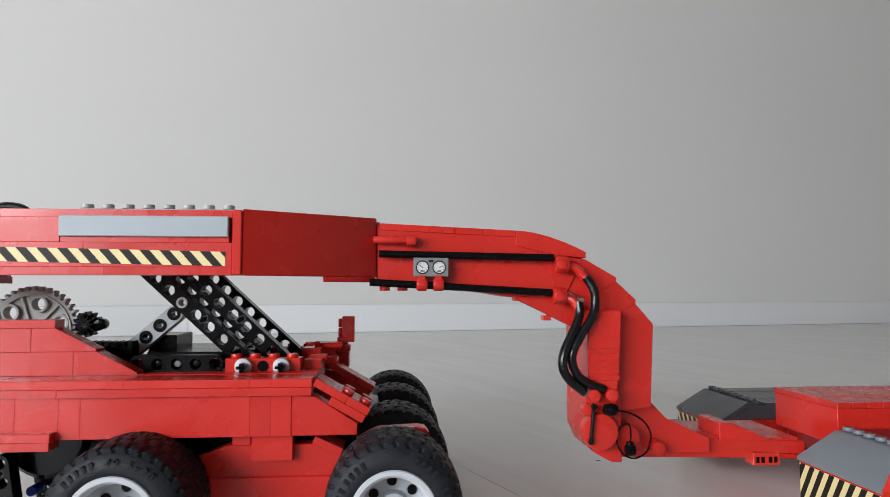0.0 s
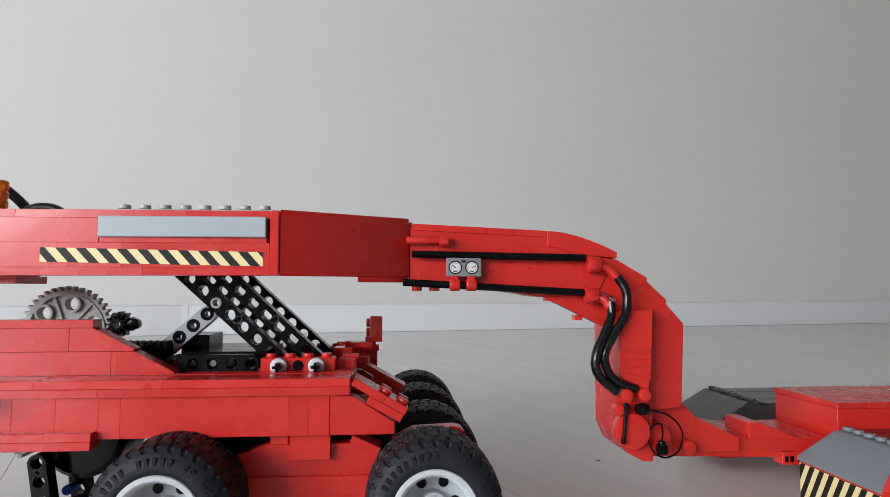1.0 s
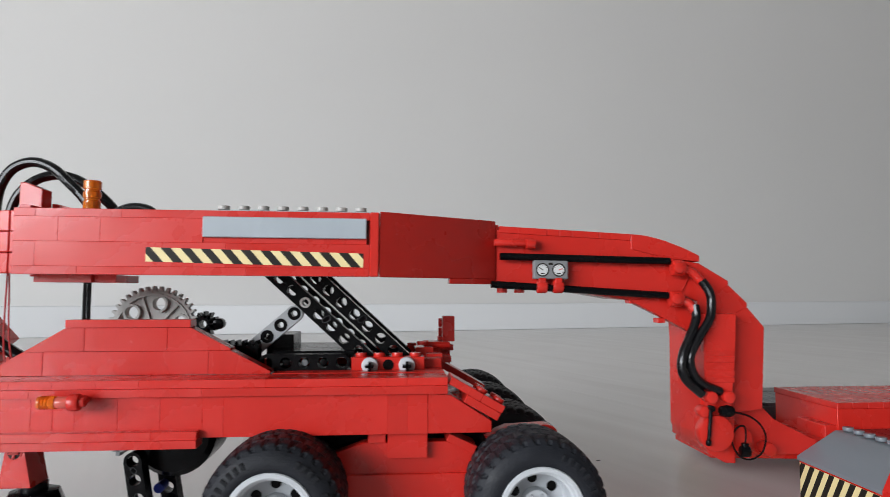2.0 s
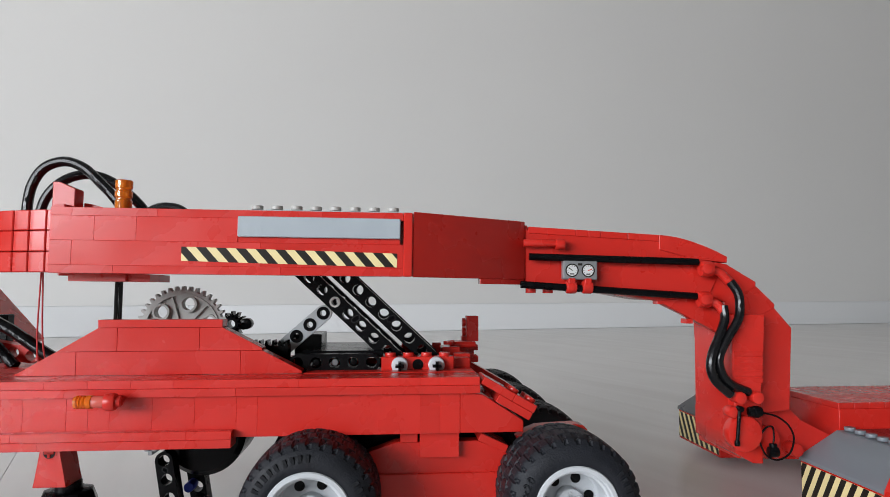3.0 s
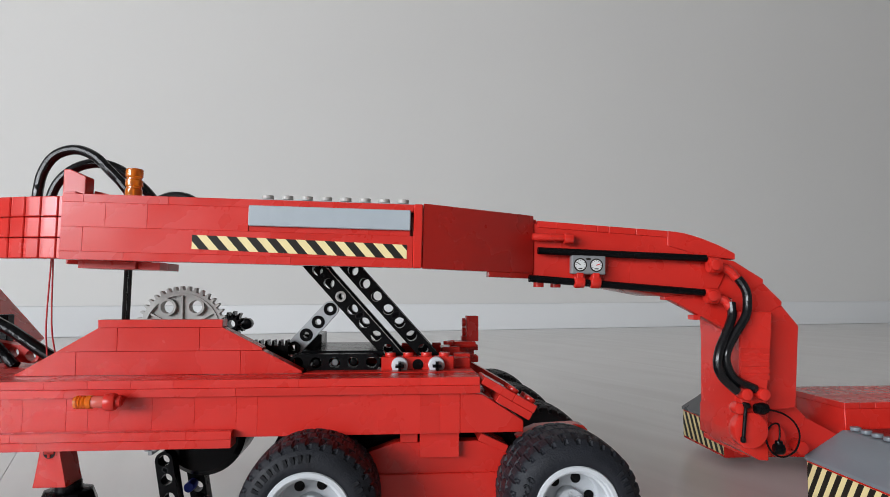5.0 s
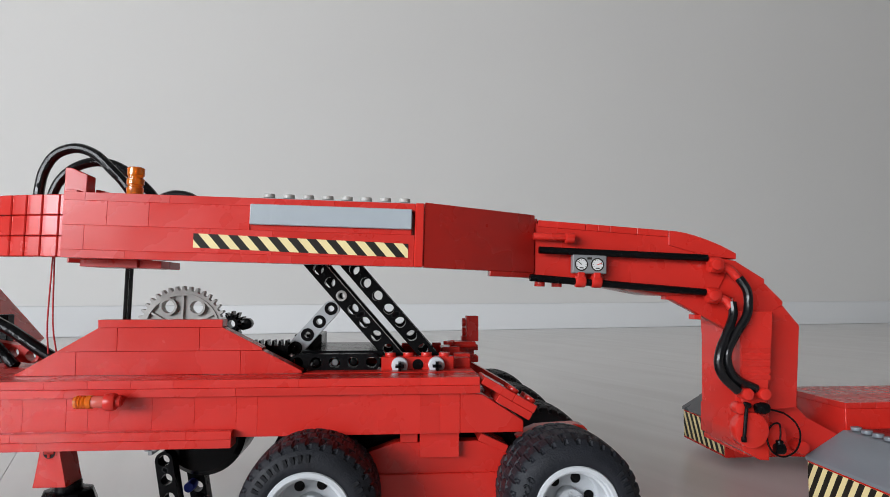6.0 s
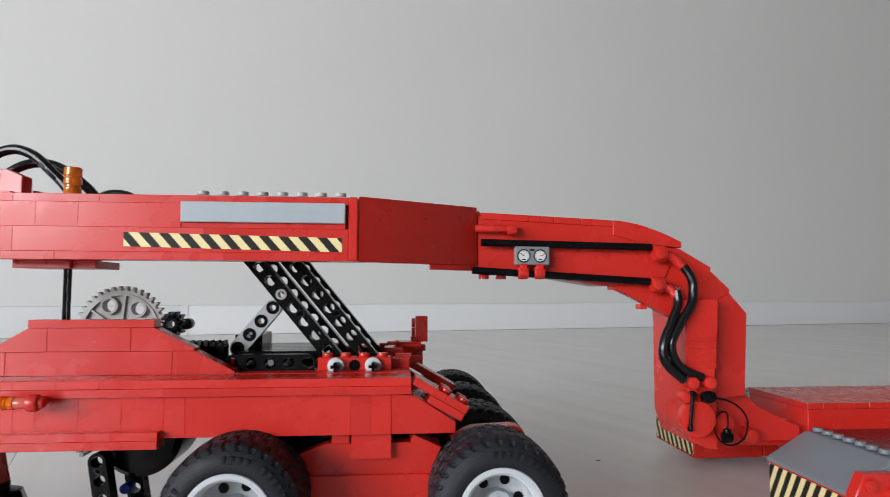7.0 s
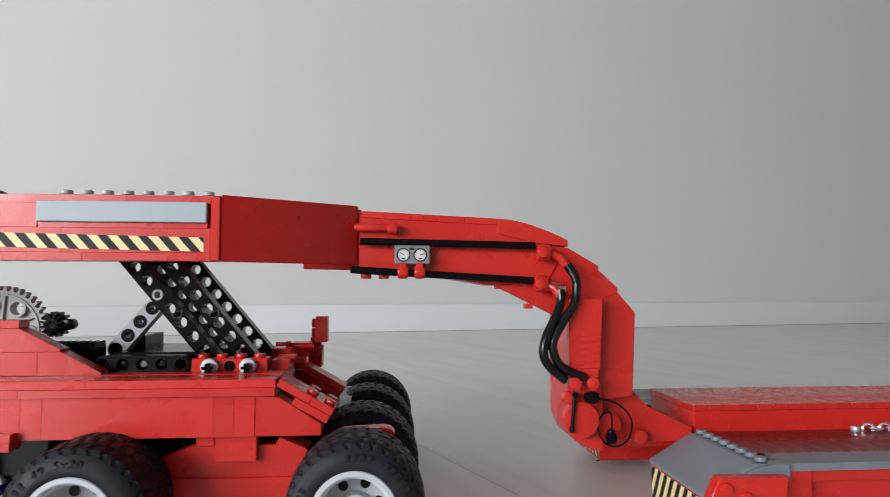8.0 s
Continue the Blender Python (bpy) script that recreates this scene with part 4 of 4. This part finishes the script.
def wing(side):
    t = trailer

    # the far wing takes a darker grey than the near one
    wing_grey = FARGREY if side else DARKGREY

    def ys(a, b):
        return (a, b) if side == 0 else (2 * YT - b, 2 * YT - a)
    y0, y1 = ys(246.5, 302.5)
    part("wing_front", prism(B(), [(193.8, 1.0), (193.8, 20.6), (213, 30.6), (236, 30.6), (236, 1.0)], y0 + 0.4, y1 - 0.4, 0.3), RED, t)
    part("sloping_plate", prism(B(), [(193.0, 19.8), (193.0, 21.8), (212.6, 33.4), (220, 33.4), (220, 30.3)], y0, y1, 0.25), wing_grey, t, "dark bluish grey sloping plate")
    sticker(y0, y1)
    ya, yb = ys(246.5, 262.5)
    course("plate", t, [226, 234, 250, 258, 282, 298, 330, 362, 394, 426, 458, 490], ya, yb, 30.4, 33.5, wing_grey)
    part("curved_slope", prism(B(), [(206, 27.4), (206, 29.0), (212, 32.0), (220, 33.7), (225.9, 33.7), (225.9, 27.4)], *ys(244.8, 252), 0.2), wing_grey, t)
    for k in range(8):
        stud("stud", t, 217.0, y0 + 3.4 + 7.03 * k, 33.8, wing_grey)
    ya, yb = ys(262.6, 304.4)
    for k in range(32):
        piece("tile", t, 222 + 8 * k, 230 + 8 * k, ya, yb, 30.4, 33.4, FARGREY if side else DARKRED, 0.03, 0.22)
    if side:
        part("wing_cheek", prism(B(), [(203, 23.8), (213, 31.4), (236, 31.4), (236, 23.8)], 377.4, 379.6, 0.2), wing_grey, t, "dark grey cheek of the wing")
    part("wing_side", box(B(), 226, 490, *ys(248.5, 304), 25.8, 30.3, 0.3), RED, t)
    part("wing_core", box(B(), 236, 490, *ys(252, 304), 2, 25.8, 0.3), RED, t)
    if side:
        return
    f = part("corner_bracket", prism(B(), [(191.5, 2), (191.5, 22), (195.5, 30.2), (222.6, 30.2), (219, 2)], *ys(240.5, 246.3), 0.3), RED, t)
    for x, z in ((197.2, 26.2), (205.6, 22.6)):
        yy = ys(238.8, 240.5)
        part("stud", rod(B(), (x, sum(yy) / 2, z), "y", 2.4, 1.8, 20, 0.2), RED, f)


def sticker(y0, y1):
    """Hazard sticker on the wing's front, which faces -X."""
    a, b = y0 + 1.2, y1 - 1.2
    z0, z1 = 2.6, 19.0
    s = part("hazard_sticker", box(B(), 193.5, 193.66, a, b, z0, z1, 0), YELLOW, trailer, "yellow and black hazard sticker")
    count = 8
    w = (b - a) / count
    h = z1 - z0
    lean = 9.0
    for k in range(-2, count + 2):
        q = a + k * w
        poly = [(q - lean / 2, 1), (q + w * 0.5 - lean / 2, 1), (q + w * 0.5 + lean / 2, 0), (q + lean / 2, 0)]
        if y0 < YT:
            poly = [(2 * (a + b) / 2 - p, v) for p, v in poly]
        else:
            poly = [(p, v) for p, v in poly]
        poly = [(2 * (a + b) / 2 - p, v) for p, v in poly]
        for lim, keep in ((a, 1), (b, -1)):
            out = []
            for i in range(len(poly)):
                p, r = poly[i], poly[(i + 1) % len(poly)]
                ip, ir = keep * (p[0] - lim) >= 0, keep * (r[0] - lim) >= 0
                if ip:
                    out.append(p)
                if ip != ir:
                    tt = (lim - p[0]) / (r[0] - p[0])
                    out.append((lim, p[1] + tt * (r[1] - p[1])))
            poly = out
            if not poly:
                break
        if len(poly) < 3:
            continue
        bm = B()
        lo = [bm.verts.new((193.4, p, z0 + v * h)) for p, v in poly]
        hi = [bm.verts.new((193.49, p, z0 + v * h)) for p, v in poly]
        bm.faces.new(lo), bm.faces.new(hi[::-1])
        for i in range(len(lo)):
            j = (i + 1) % len(lo)
            bm.faces.new((lo[i], hi[i], hi[j], lo[j]))
        part("stripe", bm, STRIPE, s)


def trailer_deck():
    t = trailer
    part("deck_beam", prism(B(), [(216.4, 25), (216.4, 42.9), (490, 42.9), (490, 8), (236, 8), (226, 21)], 305.4, 357.6, 0.3), RED, t)
    for k in range(34):
        piece("tile", t, 216 + 8 * k, 224 + 8 * k, 305, 358, 42.9, 45.9, RED, 0.1, 0.15)
    # chain along the edge of the wing
    for k in range(9):
        bm = ring(B(), (0, 0, 0), [(2.2 + 0.6 * math.cos(q), 0.6 * math.sin(q)) for q in (0, 1.57, 3.14, 4.71)], 16, "z" if k % 2 else "y")
        bm.transform(Matrix.Translation((300 + 4.2 * k, 299.5, 34.6)) @ Matrix.Diagonal((1.3, 1, 1, 1)))
        part("chain_link", bm, CHROME, t, "small silvery chain link")
    part("chain_stud", rod(B(), (293.5, 299.5, 34.6), "z", 2.3, 2.6, 20, 0.3), CHROME, t)


wing(0)
wing(1)
trailer_deck()


# ---- laminate floor ----
def floor_planks():
    """Pale laminate planks; one joint runs past the trailer."""
    turn = Matrix.Translation((0.0412, 0.4009, 0)) @ Matrix.Rotation(math.atan2(0.02443, 0.05968), 4, "Z")
    base = bpy.data.objects["floor"]
    bm = box(B(), -0.12178, 0.12178, -0.64235, 0.64235, -0.0042, 0.0042, 0)
    me = finish(bm, WOOD, "plank")
    rnd = random.Random(4)
    for i in range(-26, 24):
        off = rnd.uniform(0, 1.28) if abs(i) > 3 else 0.16 + 0.3 * (i % 2)
        for j in range(-5, 6):
            m = turn @ Matrix.Translation((0.244 * (i + 0.5), 1.285 * j + off, -0.0043))
            q = ROOM.inverted() @ m.translation
            if not (U0 - 0.6 < q.x < U1 + 0.6 and V0 - 0.7 < q.y < V1 + 0.7):
                continue
            loc = ROOM.inverted() @ m
            cs = [loc @ Vector((x, y, 0)) for x in (-0.122, 0.122) for y in (-0.643, 0.643)]
            data = me
            if min(c.x for c in cs) < U0 or max(c.x for c in cs) > U1 or min(c.y for c in cs) < V0 or max(c.y for c in cs) > V1:
                cut = B()
                cut.from_mesh(me)
                cut.transform(loc)
                for co, no in (((U0, 0, 0), (-1, 0, 0)), ((U1, 0, 0), (1, 0, 0)), ((0, V0, 0), (0, -1, 0)), ((0, V1, 0), (0, 1, 0))):
                    bmesh.ops.bisect_plane(cut, geom=list(cut.verts) + list(cut.edges) + list(cut.faces), plane_co=co, plane_no=no, clear_outer=True)
                if not cut.faces:
                    cut.free()
                    continue
                cut.transform(loc.inverted())
                data = finish(cut, WOOD, "plank")
            ob = new("plank", data)
            ob.parent = base
            ob.matrix_world = m


bpy.context.view_layer.update()
floor_planks()


mark = rod(B(), (0, 0, 0.1), "z", 1.0, 0.2, 14)
mark.transform(Matrix.Translation((128.3, 404.6, 0)) @ Matrix.Diagonal((1.4, 0.8, 1, 1)))
mark.transform(Matrix.Scale(MM, 4))
tagged(new("floor_smudge", finish(mark, STRIPE, "floor_smudge")), "small dark smudge on the pale laminate floor", "smudge", kind="structure")


# ---- what moves ----
def motions():
    """The dolly backs up to the trailer, lifts its gooseneck, and draws the trailer away."""
    D = [(0, -66.9), (.1, -63.5), (.2, -58.7), (.3, -54.2), (.4, -52.2), (.5, -52), (1.3, -52), (1.4, -50.3), (1.5, -45.7), (1.6, -38.2),
         (1.7, -30.4), (1.8, -23.1), (1.9, -17.4), (2.0, -13), (2.1, -8.3), (2.2, -4.6), (2.4, -0.8), (2.6, 0), (6.3, 0), (6.4, -5.8), (6.5, -12.1), (6.6, -14.7),
         (6.7, -17.4), (6.8, -20.4), (7.0, -27.6), (7.25, -41), (7.5, -56), (7.75, -69), (8.0, -81)]
    N = [(0, 0, 0, 0), (.1, 3.4, 0, 0), (.2, 8.2, 0, 0), (.3, 12.7, 0, 0), (.4, 14.5, 0, -.02), (.5, 14.6, 0, -.03), (1.3, 14.6, 0, -.03), (1.4, 16.3, 0, -.03),
         (1.5, 20.8, -.1, -.03), (1.6, 28.3, -.4, .03), (1.7, 36.1, -.8, .12), (1.8, 43.4, -1.1, .24), (1.9, 49.0, -1.4, .32), (2.0, 53.4, -1.5, .38), (2.1, 58.2, -1.6, .43),
         (2.2, 61.9, -1.7, .46), (2.4, 65.8, -1.8, .51), (2.6, 66.6, -1.9, .54), (3.5, 66.7, -1.9, .55), (4.0, 67.4, -1.4, .80), (4.5, 68.9, -.7, 1.16), (5.2, 69.6, -.4, 1.34), (6.0, 69.9, -.3, 1.42),
         (6.3, 69.9, -.2, 1.4), (6.4, 65.6, 3.2, .75), (6.5, 60.7, 4.9, .24), (6.6, 58.2, 4.9, .24), (6.7, 55.5, 4.9, .25), (6.8, 52.5, 4.9, .26), (7.0, 45.1, 4.9, .26), (7.25, 31.5, 5.0, .21), (7.5, 16.5, 5.2, .16),
         (7.75, 3.5, 5.3, .12), (8.0, -8.5, 5.35, .08)]
    T = [(0, 0), (2.2, 0), (2.6, .6), (3.5, .9), (4.0, 1.6), (4.5, 3.2), (5.2, 3.8), (6.0, 4.1), (6.3, 4.1), (6.4, 3.4), (6.5, 2.6), (6.6, .6), (6.7, -2.4), (6.8, -6.4), (7.0, -15.1), (7.25, -30), (7.5, -45.8), (7.75, -59.8), (8.0, -72.5)]
    o = ORIGIN[dolly] * MM
    lift = LIFT * MM
    walk(dolly, [(t, pose(o.x + x * MM, o.y, o.z + lift)) for t, x in D])
    g = ORIGIN[neck] * MM
    walk(neck, [(t, pose(g.x + x * MM, g.y, g.z + lift + z * MM, 0, a, 0)) for t, x, z, a in N])
    r = ORIGIN[trailer] * MM
    walk(trailer, [(t, pose(r.x + x * MM, r.y, r.z + lift)) for t, x in T])
    # wheels roll without slipping
    for w, x, y, turn in WHEELS:
        c = (Vector((x, y, AXLE)) - ORIGIN[dolly]) * MM
        walk(w, [(t, pose(c.x, c.y, c.z, 0, turn + math.degrees(d / 26.0), 0)) for t, d in D])

    def dolly_at(t):
        for (a, p), (b, q) in zip(D, D[1:]):
            if a <= t <= b:
                return p + (q - p) * (t - a) / (b - a)
        return D[-1][1]

    # lift arms follow the beam; at 45 degrees when it is raised
    rows = []
    for t, x, z, a in N:
        th = radians(a)
        dx, dz = x + th * 80 - dolly_at(t) - 66.9, z + th * 197
        rows.append((t, (dx * 0.72 + dz * 0.69) / 64))
    top = dict(rows)[4.5]
    for arm, o in MOVERS["arms"]:
        c = (Vector(o) - ORIGIN[dolly]) * MM
        walk(arm, [(t, pose(c.x, c.y, c.z, 0, math.degrees(a - top), 0)) for t, a in rows])
    for link, o in MOVERS["links"]:
        out = []
        for t, a in rows:
            ang = radians(132.8) - (a - top)
            ux, uz = 3.3 + 40 * math.cos(ang), 68 + 40 * math.sin(ang)
            rise = min(30.0, uz - 74.2)
            e = math.asin(rise / 32.0)
            lx = ux - 32 * math.cos(e)
            c = (Vector((lx, o[1], 74.2)) - ORIGIN[dolly]) * MM
            out.append((t, pose(c.x, c.y, c.z, 0, 45 - math.degrees(e), 0)))
        walk(link, out)
    for key, k in (("gear", 3.2), ("pinion", -10.0)):
        ob = MOVERS[key]
        c = ob.location.copy()
        walk(ob, [(t, pose(c.x, c.y, c.z, 0, k * math.degrees(a - top), 0)) for t, a in rows])


motions()
